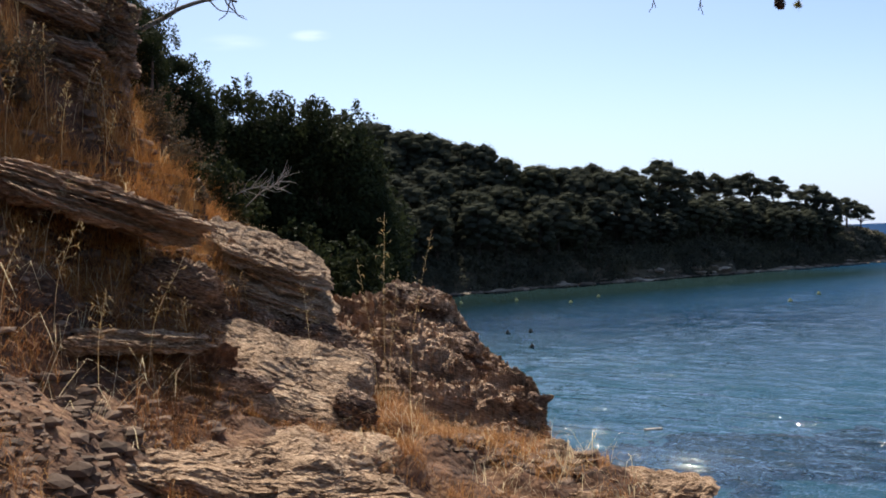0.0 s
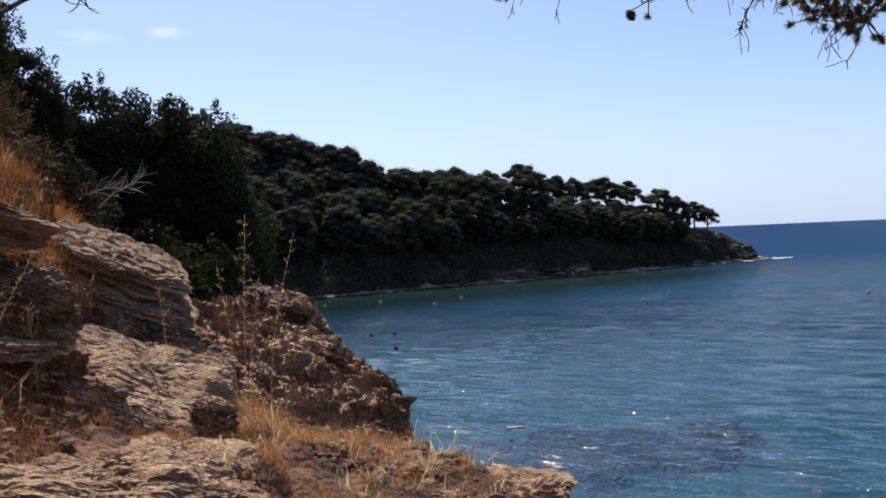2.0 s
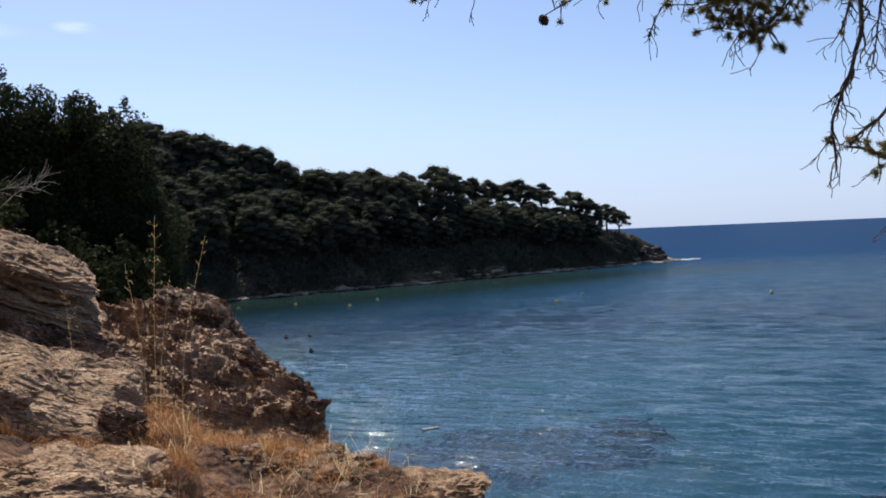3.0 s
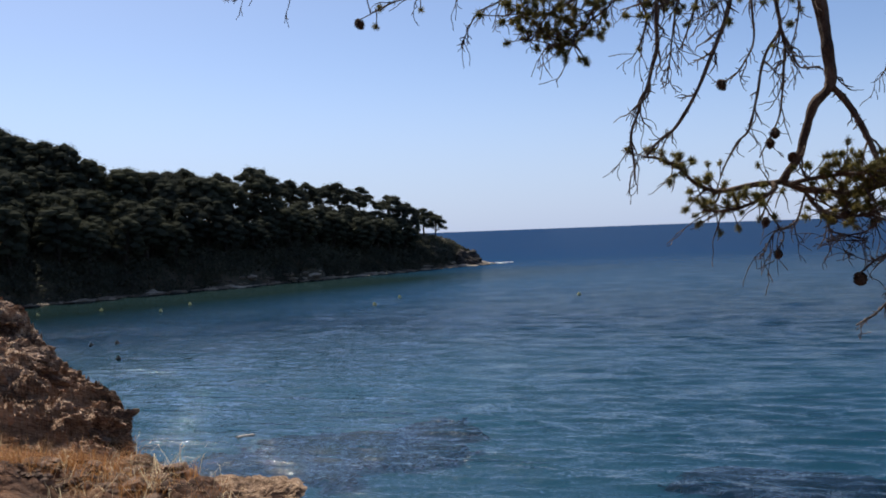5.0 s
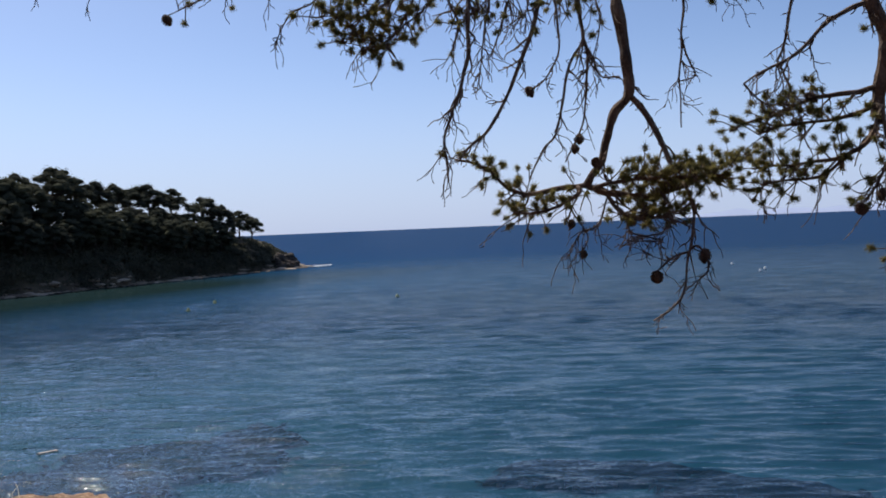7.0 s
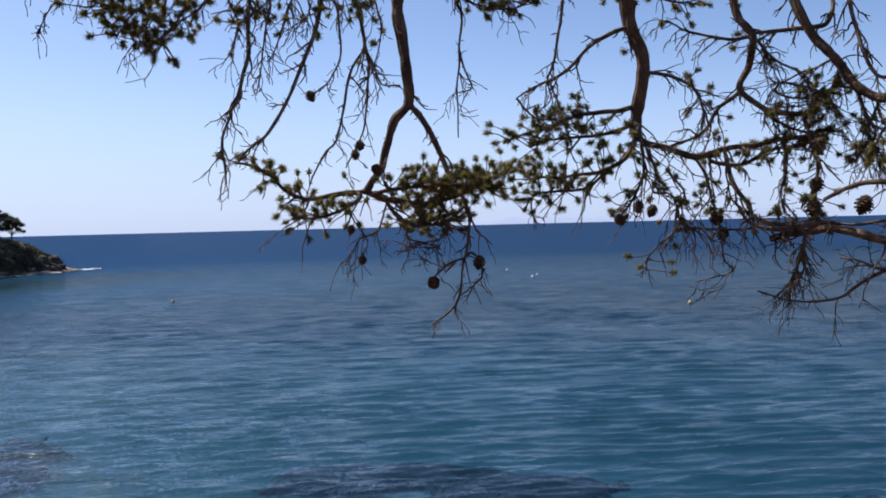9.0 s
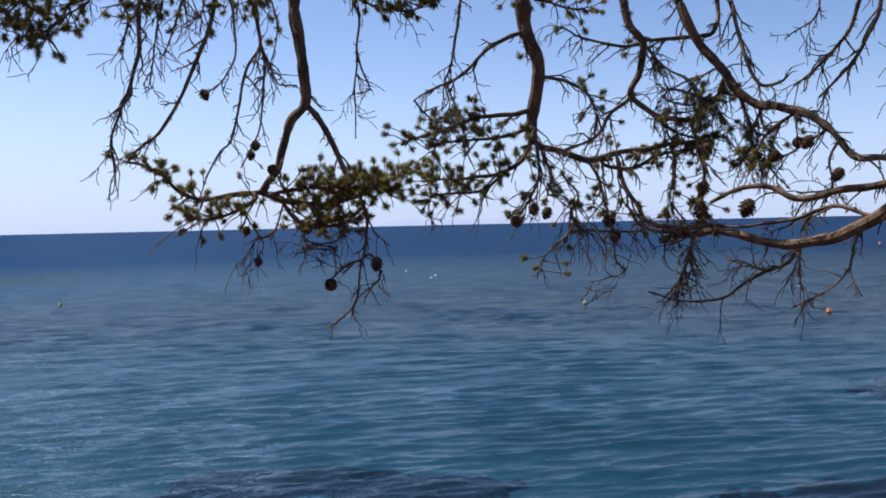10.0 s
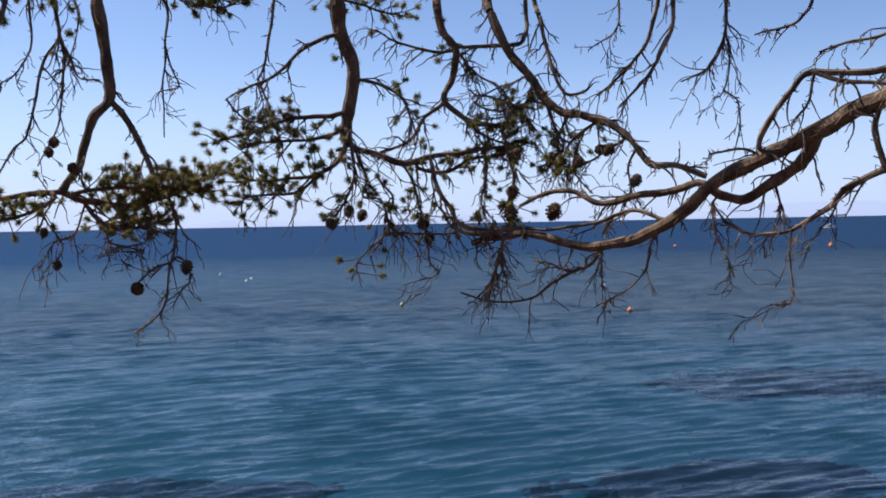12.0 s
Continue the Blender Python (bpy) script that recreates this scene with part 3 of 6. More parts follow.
def sea_mesh():
    fine = np.arange(-28, 104, 0.33)           # bearings clockwise from +y, where the sea lies open
    coarse = np.arange(104, 332, 3.0)
    th = np.radians(np.concatenate([fine, coarse]))
    r = np.concatenate([[0.5], np.geomspace(9.0, 110.0, 620), np.geomspace(111.0, 420.0, 130), np.geomspace(440.0, SEA_R, 26)])
    R, T = np.meshgrid(r, th, indexing="ij")
    X, Y = (R * np.sin(T)).ravel(), (R * np.cos(T)).ravel()
    Z = np.zeros_like(X)
    rng = np.random.RandomState(4)
    fade = np.clip(1 - (R.ravel() - 90) / 400, 0, 1)
    lee = (X - HEAD_A[0]) * HEAD_N[0] + (Y - HEAD_A[1]) * HEAD_N[1]
    out = (X - HEAD_A[0]) * HEAD_DIR[0] + (Y - HEAD_A[1]) * HEAD_DIR[1]
    fade = fade * np.maximum(np.clip((-lee - 6) / 26, 0.08, 1), np.clip((out - 55) / 45, 0, 1))
    fade = fade * (1 + 0.35 * np.clip((15 - X + 0.6 * Y) / 35, 0, 1))
    for wave_len, n_dir, slope in ((2.2, 4, 0.03), (1.15, 9, 0.09), (0.75, 10, 0.13), (0.52, 10, 0.13), (0.38, 8, 0.09)):
        groups = [0.75 + 0.75 * vnoise(np.stack([X / (wave_len * 4), Y / (wave_len * 4), X * 0 + k], 1), int(wave_len * 10)) for k in range(2)]
        resolved = np.clip(2.2 - R.ravel() * 0.021 / wave_len, 0, 1)
        for k in range(n_dir):
            a = radians(40 + rng.uniform(-21, 21) * np.interp(wave_len, [0.6, 2], [1.2, 0.8]))
            q = 2 * np.pi / (wave_len * rng.uniform(0.8, 1.25))
            amp = slope * 1.41 / q / math.sqrt(n_dir)
            ph = q * (X * math.sin(a) + Y * math.cos(a)) + rng.uniform(0, 6.28)
            Z += amp * groups[k % 2] * (np.sin(ph) - 0.25 * np.sin(2 * ph + 1.57)) * fade * resolved
    nt = len(th)
    i, j = np.meshgrid(np.arange(len(r) - 1), np.arange(nt), indexing="ij")
    a, b = (i * nt + j).ravel(), (i * nt + (j + 1) % nt).ravel()
    F = np.stack([a, a + nt, b + nt, b], 1)
    return mesh_of("sea", np.stack([X, Y, Z], 1), F[:, ::-1], m_water, True)


sea = thing("sea", "blue-green rippled sea with small waves", "sea", kind="structure", me=sea_mesh())


def seagrass(cx, cy, lx, ly, turn, seed):
    """A lumpy bed of dark seagrass on the seabed, with a ragged outline."""
    nx, ny = int(lx / 0.07), int(ly / 0.07)
    X, Y = np.meshgrid(np.linspace(-1.7 * lx, 1.7 * lx, nx), np.linspace(-1.7 * ly, 1.7 * ly, ny), indexing="ij")
    P = np.stack([X.ravel(), Y.ravel(), X.ravel() * 0], 1)
    d = 1 - np.sqrt((P[:, 0] / lx) ** 2 + (P[:, 1] / ly) ** 2)
    h = d + 0.42 * fbm(np.stack([P[:, 0] / 1.6, P[:, 1] / 1.4, P[:, 0] * 0], 1), seed, 4, 0.55)
    P[:, 2] = np.clip(h * 1.2, -0.8, 0.18) + 0.05 * fbm(P * 1.5, seed + 9, 2)
    i, j = np.meshgrid(np.arange(nx - 1), np.arange(ny - 1), indexing="ij")
    a = (i * ny + j).ravel()
    F = np.stack([a, a + ny, a + ny + 1, a + 1], 1)
    F = F[(h[F] > -0.15).all(1)]
    me = mesh_of("seagrass_bed", P, F, m_seagrass, True)
    return thing("seagrass_bed", "dark purplish seagrass bed under the clear water", "seagrass", pose(cx, cy, -2.6, 0, 0, turn), kind="stuff", me=me)


seagrass(11.0, 36.0, 6.6, 3.3, 14, 41)
seagrass(22.6, 24.0, 3.0, 1.6, -42, 47)
seagrass(24.9, 18.4, 2.6, 1.8, -52, 53)
seagrass(52.8, 3.2, 6.4, 3.2, -70, 59)
seagrass(31.9, 4.6, 4.8, 2.3, -62, 61)

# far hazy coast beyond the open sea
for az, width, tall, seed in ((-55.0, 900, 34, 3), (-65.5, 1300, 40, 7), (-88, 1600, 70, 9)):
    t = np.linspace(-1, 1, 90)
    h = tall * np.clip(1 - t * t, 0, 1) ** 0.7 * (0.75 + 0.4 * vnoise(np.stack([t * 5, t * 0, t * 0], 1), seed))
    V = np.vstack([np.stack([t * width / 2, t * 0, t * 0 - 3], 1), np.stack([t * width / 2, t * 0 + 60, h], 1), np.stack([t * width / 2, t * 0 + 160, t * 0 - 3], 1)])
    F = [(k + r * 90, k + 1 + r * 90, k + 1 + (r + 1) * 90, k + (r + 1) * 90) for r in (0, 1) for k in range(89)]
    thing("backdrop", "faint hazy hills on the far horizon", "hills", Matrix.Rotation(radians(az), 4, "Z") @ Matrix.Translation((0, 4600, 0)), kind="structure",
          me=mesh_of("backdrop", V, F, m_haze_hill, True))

# ---- the headland's pines and scrub ----


ico = bmesh.new()
bmesh.ops.create_icosphere(ico, subdivisions=2, radius=1)
IV, IF = np.array([v.co[:] for v in ico.verts]), [tuple(v.index for v in f.verts) for f in ico.faces]
ico.free()
chip = bmesh.new()
bmesh.ops.create_icosphere(chip, subdivisions=1, radius=1)
CV, CF = np.array([v.co[:] for v in chip.verts]), [tuple(v.index for v in f.verts) for f in chip.faces]
chip.free()


def leaf_cloud(rng, centres, radii, per, leaf, flat=0.6, up=0.0):
    """Small leaf triangles spread over the shells of uneven clumps."""
    V = []
    for c, r in zip(centres, radii):
        d = rng.normal(size=(per, 3))
        d /= np.linalg.norm(d, axis=1)[:, None]
        d[:, 2] += up
        rr = r * (0.45 + 0.6 * rng.random_sample(per) ** 0.6)
        p = c + d * rr[:, None] * np.array([1, 1, flat])
        a = rng.normal(size=(per, 3))
        a /= np.linalg.norm(a, axis=1)[:, None]
        b = np.cross(a, d)
        b /= np.linalg.norm(b, axis=1)[:, None] + 1e-9
        s = leaf * rng.uniform(0.5, 1.4, per)[:, None]
        V.append(np.stack([p - a * s * 0.5, p + a * s * 0.5, p + b * s * 0.9, p + b * s * 0.3 - a * s * 0.7], 1)[:, [0, 1, 2]])
    V = np.concatenate(V).reshape(-1, 3)
    return V, np.arange(len(V)).reshape(-1, 3)


def pine_meshes(seed, umbrella):
    """Trunk and crown of an Aleppo pine about 8 m tall: leaning trunk, forking limbs, rounded pads of needles."""
    rng = np.random.RandomState(seed)
    wood = Soup()
    lean = rng.uniform(-1.0, 1.0, 2)
    spine = spline([(0, 0, -0.6), (lean[0] * 0.2, lean[1] * 0.3, 2.2), (lean[0] * 0.5, lean[1] * 0.8, 4.2), (lean[0], lean[1], 6.2)], 5)
    wood.add(*tube(spine, np.linspace(0.21, 0.08, len(spine)), 6))
    centres, radii = [], []
    n_pad = 26 if umbrella else 30
    for k in range(n_pad):
        a = k * 2.4 + rng.uniform(-0.4, 0.4)
        f = math.sqrt((k + 0.5) / n_pad)
        if umbrella:       # a shallow dome held up on bare limbs
            end = np.array([lean[0] + math.cos(a) * 2.5 * f, lean[1] + math.sin(a) * 2.5 * f, 7.1 - 2.1 * f * f + rng.uniform(-0.6, 0.3)])
            r = rng.uniform(0.7, 1.05)
        else:              # a deep rounded crown, nearly down to the scrub
            up = 1 - 1.75 * (k + 0.5) / n_pad
            out = math.sqrt(max(0.05, 1 - up * up)) * rng.uniform(0.75, 1.05)
            end = np.array([lean[0] * 0.7 + math.cos(a) * 1.9 * out, lean[1] * 0.7 + math.sin(a) * 1.9 * out, 4.3 + 2.7 * up])
            r = rng.uniform(0.8, 1.2)
        z0 = rng.uniform(3.4, 5.6) if umbrella else max(1.5, end[2] - rng.uniform(0.6, 1.6))
        z0 = min(z0, 6.0)
        base = np.array([np.interp(z0, spine[:, 2], spine[:, 0]), np.interp(z0, spine[:, 2], spine[:, 1]), z0])
        if k % 2 == 0:
            mid = (base + end) / 2 + np.array([rng.uniform(-.3, .3), rng.uniform(-.3, .3), -0.1])
            path = spline([base, mid, end], 3)
            wood.add(*tube(path, np.linspace(0.085, 0.03, len(path)), 4))
        centres.append(end)
        radii.append(r)
    crown = Soup()
    for k, (c, r) in enumerate(zip(centres, radii)):        # dense heart of each pad, domed above and flat below
        lump = 0.74 * r * (1 + 0.35 * vnoise(CV * 2.3 + k * 5.1, seed))
        p = CV * lump[:, None]
        p[:, 2] *= np.where(p[:, 2] > 0, 0.75, 0.35)
        crown.add(c + p, CF)
    V, F = leaf_cloud(rng, centres, np.array(radii) * 0.9, 145, 0.12, 0.78, 0.12)
    crown.add(V, [tuple(f) for f in F.tolist()])
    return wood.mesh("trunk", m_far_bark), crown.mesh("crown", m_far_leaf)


kinds_round = [pine_meshes(100 + k, False) for k in range(4)]
kinds_flat = [pine_meshes(200 + k, True) for k in range(4)]


def far_pine(x, y, tall, kind, turn, wide=1.0, label="green Aleppo pine in the dense wood on the headland", sink=0.0):
    z = float(head_height(np.array([x]), np.array([y]))[0])
    s = tall / 7.55
    ob = thing("pine_tree", label, "tree", Matrix.Translation((x, y, z - 0.3 - sink)) @ Matrix.Rotation(turn, 4, "Z"), group="pines on the headland")
    ob.scale = (s * wide, s * wide, s)
    part_mesh("trunk", kind[0], ob)
    part_mesh("crown", kind[1], ob)
    return ob


def head_point(s, u):
    return HEAD_A + HEAD_DIR * s + HEAD_N * u


CANOPY_S = [-40, 9.8, 14, 17.2, 21, 27, 37.7, 41.3, 50.2, 62, 70.8, 81.5, 88]
CANOPY_Z = [27, 23.6, 21.7, 20.5, 18.1, 16.2, 15.1, 16.1, 14.8, 13.9, 12.0, 9.1, 5]
rng = np.random.RandomState(12)
# the open row along the spine, whose trunks stand against the sky
for s in (35, 39.8, 42.2, 45.7, 49.5, 53, 56.3, 60, 63, 67, 70.3, 74.2, 78, 81.3):
    u = float(ridge_inland(s)) + rng.uniform(-2.0, 2.0)
    x, y = head_point(s, u)
    z = float(head_height(np.array([x]), np.array([y]))[0])
    far_pine(x, y, max(4.2, np.interp(s, CANOPY_S, CANOPY_Z) + rng.uniform(-0.7, 0.5) - z + (1.0 if s < 72 else 1.9)), kinds_flat[rng.randint(4)], rng.uniform(0, 6.28), rng.uniform(0.95, 1.25),
             "umbrella-crowned pine with bare trunk on the headland spine", sink=0.5 if s < 72 else 1.4)
# the dense wood on the slope, its top row first
placed = []
for s in np.arange(-8, 38, 1.9):
    for back_off in (0.0, 6.0):
        u = float(ridge_inland(s)) + rng.uniform(-2.5, 2.5) - back_off
        x, y = head_point(s + rng.uniform(-0.6, 0.6), u)
        z = float(head_height(np.array([x]), np.array([y]))[0])
        placed.append((x, y))
        far_pine(x, y, min(9.5, max(4.5, np.interp(s, CANOPY_S, CANOPY_Z) + rng.uniform(-1.0, 0.5) - z + 0.2 - 0.12 * back_off)), kinds_round[rng.randint(4)], rng.uniform(0, 6.28), rng.uniform(0.9, 1.25))
tries = 0
while len(placed) < 300 and tries < 9000:
    tries += 1
    s = rng.uniform(-22, 74)
    back = float(ridge_inland(s))
    u = rng.uniform(3.0, back * 1.12)
    if s > 36 and u > back - 1.0:
        continue
    x, y = head_point(s, u)
    if min((math.hypot(x - a, y - b) for a, b in placed), default=99) < 2.6:
        continue
    z = float(head_height(np.array([x]), np.array([y]))[0])
    room = np.interp(s, CANOPY_S, CANOPY_Z) - z
    tall = min(rng.uniform(5.0, 8.2), room * rng.uniform(0.9, 1.0))
    if s > 36:
        tall = min(tall, 1.6 + 0.42 * room)
    if tall < 2.2:
        continue
    placed.append((x, y))
    far_pine(x, y, tall, kinds_round[rng.randint(4)], rng.uniform(0, 6.28), rng.uniform(0.95, 1.35))

# low scrub down to the rocks
cs, rs = [], []
for k in range(2300):
    s = rng.uniform(-25, 87)
    u = rng.uniform(0.2, float(ridge_inland(s)) * (1.25 if s > 45 else 0.8)) if k % 2 else rng.uniform(0.0, 5.0)
    if s > 86 and rng.random_sample() < 0.5:
        continue
    x, y = head_point(s, u)
    z = float(head_height(np.array([x]), np.array([y]))[0])
    r = rng.uniform(0.5, 1.3) * (0.55 if s > 74 else 1.0)
    cs.append((x, y, z + r * 0.4))
    rs.append(r)
V, F = leaf_cloud(rng, np.array(cs), rs, 60, 0.24, 0.8)
thing("scrub", "dark green evergreen scrub covering the headland slope", "scrub", kind="stuff", me=mesh_of("scrub", V, F, m_scrub))

# rocks along the headland's waterline
soup = Soup()
for k in range(620):
    s = rng.uniform(-14, 88)
    big = rng.random_sample() < 0.12 or s > 83
    x, y = head_point(s, rng.uniform(-1.3, 0.9) - 0.6 * vnoise(np.array([[s * 0.13, 3.1, 0]]), 5)[0])
    size = rng.uniform(0.5, 1.3) if big else rng.uniform(0.18, 0.5)
    sc = np.array([size * rng.uniform(0.8, 1.8), size * rng.uniform(0.7, 1.2), size * rng.uniform(0.15, 0.42)])
    p = IV * sc * (1 + 0.28 * vnoise(IV * 1.7 + k * 3.7, 3))[:, None]
    a = rng.uniform(0, 6.28)
    p = p @ np.array([[math.cos(a), math.sin(a), 0], [-math.sin(a), math.cos(a), 0], [0, 0, 1]])
    soup.add(p + (x, y, max(0.05, float(head_height(np.array([x]), np.array([y]))[0]) * 0.6)), IF)
thing("shore_rocks", "pale and brown boulders along the headland waterline", "rocks", kind="stuff", me=soup.mesh("shore_rocks", m_shore))


def jagged_rock_mesh(name, size, seed, mat, n=26, box=3.5, strata=(0.29, 0.0, 0.957), step=0.05, rough=0.12, layer=0.09, flakes=1.0, edge=0.0):
    """A block of bedded rock: a rounded box whose sides step in and out from bed to bed, its faces split into flakes drawn out along the bedding."""
    V, F, off = [], [], 0
    t = np.linspace(-1, 1, n)
    A, B = np.meshgrid(t, t, indexing="ij")
    one = np.ones_like(A)
    for axis in range(3):
        for sign in (-1, 1):
            c = [A, B]
            c.insert(axis, one * sign)
            V.append(np.stack([x.ravel() for x in c], 1))
            i, j = np.meshgrid(np.arange(n - 1), np.arange(n - 1), indexing="ij")
            a = (i * n + j).ravel() + off
            f = np.stack([a, a + n, a + n + 1, a + 1], 1)
            F.append(f if (sign > 0) == (axis != 1) else f[:, ::-1])
            off += n * n
    V, F = np.vstack(V), np.vstack(F)
    _, first, back = np.unique(np.round(V * 1e5).astype(np.int64), axis=0, return_index=True, return_inverse=True)
    V, F = V[first], back.ravel()[F]
    V = V / (np.sum(np.abs(V) ** box, axis=1) ** (1 / box))[:, None]
    P = V * np.array(size)
    if edge:
        P[:, :2] *= (1 + edge * fbm(V * np.array([1.6, 1.6, 0.5]) + 9.1, seed + 23, 4, 0.6))[:, None]
    nrm = np.array(strata) / np.linalg.norm(strata)
    s = P @ nrm + 0.05 * vnoise(P * 1.3, seed + 3)
    across = P - np.outer(P @ nrm, nrm)
    key = np.floor(s / layer)
    stepped = vnoise(np.stack([key * 7.31, across[:, 0] * 0.9, across[:, 1] * 0.9], 1), seed)
    fine = vnoise(np.stack([s / layer * 2.6, across[:, 0] * 2.2, across[:, 1] * 2.2], 1), seed + 5)
    out = V - np.outer(V @ nrm, nrm) * 0.9
    P = P + out * (step * (1.6 * stepped + 0.7 * fine))[:, None] * min(1.5, max(size))
    lump = fbm(P * 1.4 / max(size) * 1.5, seed + 11, 4)
    P = P + V * (rough * lump * min(size))[:, None]
    warp = np.stack([vnoise(P * 6 + 3 * c, seed + 40 + c) for c in range(3)], 1)
    long_grain = np.array([0.55, 1.5])
    flake = cell(np.stack([across[:, 0] * 6 * long_grain[0], across[:, 1] * 6 * long_grain[1], s * 24], 1) + warp * 0.8, seed + 17)
    chip = cell(np.stack([across[:, 0] * 17 * long_grain[0], across[:, 1] * 17 * long_grain[1], s * 60], 1) + warp * 1.2, seed + 19)
    split = cell(np.stack([across[:, 0] * 34 * long_grain[0], across[:, 1] * 34 * long_grain[1], s * 110], 1) + warp * 2.0, seed + 29)
    P = P + V * (flakes * (0.021 * flake + 0.016 * chip + 0.010 * split))[:, None]
    return mesh_of(name, P, F, mat)


# the bare rocky tip
m_tip = material("tip_rock", [(0.02, 0.016, 0.013), (0.045, 0.035, 0.027), (0.10, 0.075, 0.055)], scale=0.5, squash=(1, 1, 3), bump=0.8, bump_scale=2, bump_far=0.2)
tip = thing("headland_tip_rock", "dark bedded rock at the tip of the headland", "rock", pose(*head_point(83.2, 1.2), 0.2, 0, 0, 30))
part_mesh("slab", jagged_rock_mesh("slab", (3.6, 2.0, 2.5), 71, m_tip, 30, 3, rough=0.25, layer=0.5, step=0.16), tip)
part_mesh("slab", jagged_rock_mesh("slab", (1.6, 1.0, 0.45), 72, m_tip, 20, 3, rough=0.25, layer=0.3, step=0.16), tip, at=pose(3.6, -0.6, -0.1, 0, 6, 10))

# ---- the near bank: bedded rocks ----


FLAT = (0.0, 0.0, 1.0)


def rock(size, m, seed, label, mat=m_rock, n=30, **shape):
    ob = thing("rock", label, "rock", m, group="rocks on the bank", me=jagged_rock_mesh("rock", size, seed, mat, n, **shape))
    return ob




def slab_pile(name, label, category, m, n, size, seed, mat, res=34, top_in=0.35, group="rocks on the bank", wob=6):
    """Bedded rock as a pile of thin uneven slabs, each one set a little in or out from the next."""
    rng = np.random.RandomState(seed)
    root = thing(name, label, category, m, group=group)
    lx, ly, lz = size
    for k in range(n):
        f = (k + 0.5) / n
        grow = (1 - top_in * f ** 1.5) * rng.uniform(0.86, 1.08)
        half = lz / n * rng.uniform(1.0, 1.5)
        me = jagged_rock_mesh("slab", (lx * grow, ly * grow * rng.uniform(0.9, 1.08), half), seed * 31 + k, mat, res, rng.uniform(3.2, 6.0), FLAT, 0.055, 0.4, 0.022, 0.7)
        part_mesh("slab", me, root, at=pose(rng.uniform(-0.08, 0.08) * lx, rng.uniform(-0.08, 0.08) * ly, -lz + 2 * lz * f, rng.uniform(-wob, wob) * 0.6, rng.uniform(-wob, wob) * 0.6, rng.uniform(-14, 14)))
    return root


LEDGE = "broad sunlit ledge of pale layered schist on the path edge"
rock((0.96, 0.84, 0.17), pose(-1.18, 5.26, 4.77, 0, 9, 10), 301, LEDGE, m_ledge, n=150, box=7, strata=FLAT, rough=0.45, step=0.03, layer=0.026, flakes=0.42, edge=0.16)
rock((0.50, 0.34, 0.10), pose(-1.30, 5.62, 4.86, 3, 13, 20), 320, LEDGE, m_ledge, n=70, box=5, strata=FLAT, rough=0.5, step=0.04, layer=0.028, flakes=0.6, edge=0.2)
slab_pile("rock", LEDGE, "rock", pose(-0.25, 5.75, 4.40, 4, 8, -12), 2, (0.60, 0.45, 0.11), 319, m_ledge, 34, 0.15, wob=4)
rock((0.70, 0.62, 0.25), pose(-1.20, 6.55, 5.03, 19, 19, 4), 302, "large sunlit boulder of pale brown chipped schist", m_ledge, n=130, box=4.5, strata=FLAT, rough=0.25, step=0.025, layer=0.03, flakes=0.36, edge=0.08)
# dark block added where the boulder's right end lies in shadow
rock((0.13, 0.13, 0.19), pose(-0.58, 6.26, 4.84, 5, 10, 20), 303, "small dark rough mass of rock at the boulder edge", m_rock_dark, n=40, box=5, flakes=0.5)
rock((0.22, 0.15, 0.17), pose(-1.28, 6.02, 5.08, 5, 10, 40), 314, "small dark rough mass of rock at the boulder edge", m_rock_dark, n=40, box=5, flakes=0.5)
slab_pile("rock", "steep ridge of layered schist with a sunlit edge", "rock", pose(-1.52, 7.8, 5.62, 16, 27, 12), 9, (0.88, 0.72, 0.46), 304, m_ledge, 40, 0.45)
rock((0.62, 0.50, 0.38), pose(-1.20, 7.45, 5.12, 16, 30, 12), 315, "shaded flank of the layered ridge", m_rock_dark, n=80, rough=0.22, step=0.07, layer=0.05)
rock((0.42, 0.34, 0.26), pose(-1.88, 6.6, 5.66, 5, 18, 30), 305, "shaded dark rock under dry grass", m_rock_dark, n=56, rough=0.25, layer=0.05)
slab_pile("rock", "overhanging ledge of weathered layered rock", "rock", pose(-2.12, 6.14, 6.34, 6, 17, 40), 3, (0.74, 0.40, 0.11), 306, m_rock, 44, 0.25, wob=2)
slab_pile("rock", "thin brown rock shelf with dark hollow beneath", "rock", pose(-1.76, 5.62, 5.50, 0, 8, 40), 2, (0.44, 0.30, 0.05), 308, m_ledge, 34, 0.1, wob=2)
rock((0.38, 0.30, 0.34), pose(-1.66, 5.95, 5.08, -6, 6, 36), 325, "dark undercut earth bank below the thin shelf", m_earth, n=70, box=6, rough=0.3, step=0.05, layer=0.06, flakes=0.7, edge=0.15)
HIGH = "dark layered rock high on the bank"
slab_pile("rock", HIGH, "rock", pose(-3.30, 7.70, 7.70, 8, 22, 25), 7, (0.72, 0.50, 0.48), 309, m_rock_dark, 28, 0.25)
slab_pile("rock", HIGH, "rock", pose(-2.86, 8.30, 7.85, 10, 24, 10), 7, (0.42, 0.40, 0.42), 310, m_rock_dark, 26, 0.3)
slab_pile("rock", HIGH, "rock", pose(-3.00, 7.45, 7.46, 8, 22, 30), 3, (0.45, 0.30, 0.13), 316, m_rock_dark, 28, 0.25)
slab_pile("rock", "low sunlit ledge at the cliff edge", "rock", pose(0.62, 7.15, 4.36, 3, 4, 10), 2, (0.52, 0.30, 0.09), 311, m_ledge, 34, 0.2)
slab_pile("rock", "low sunlit ledge at the cliff edge", "rock", pose(1.2, 6.2, 4.31, 2, 3, -10), 2, (0.52, 0.38, 0.09), 312, m_ledge, 34, 0.2)
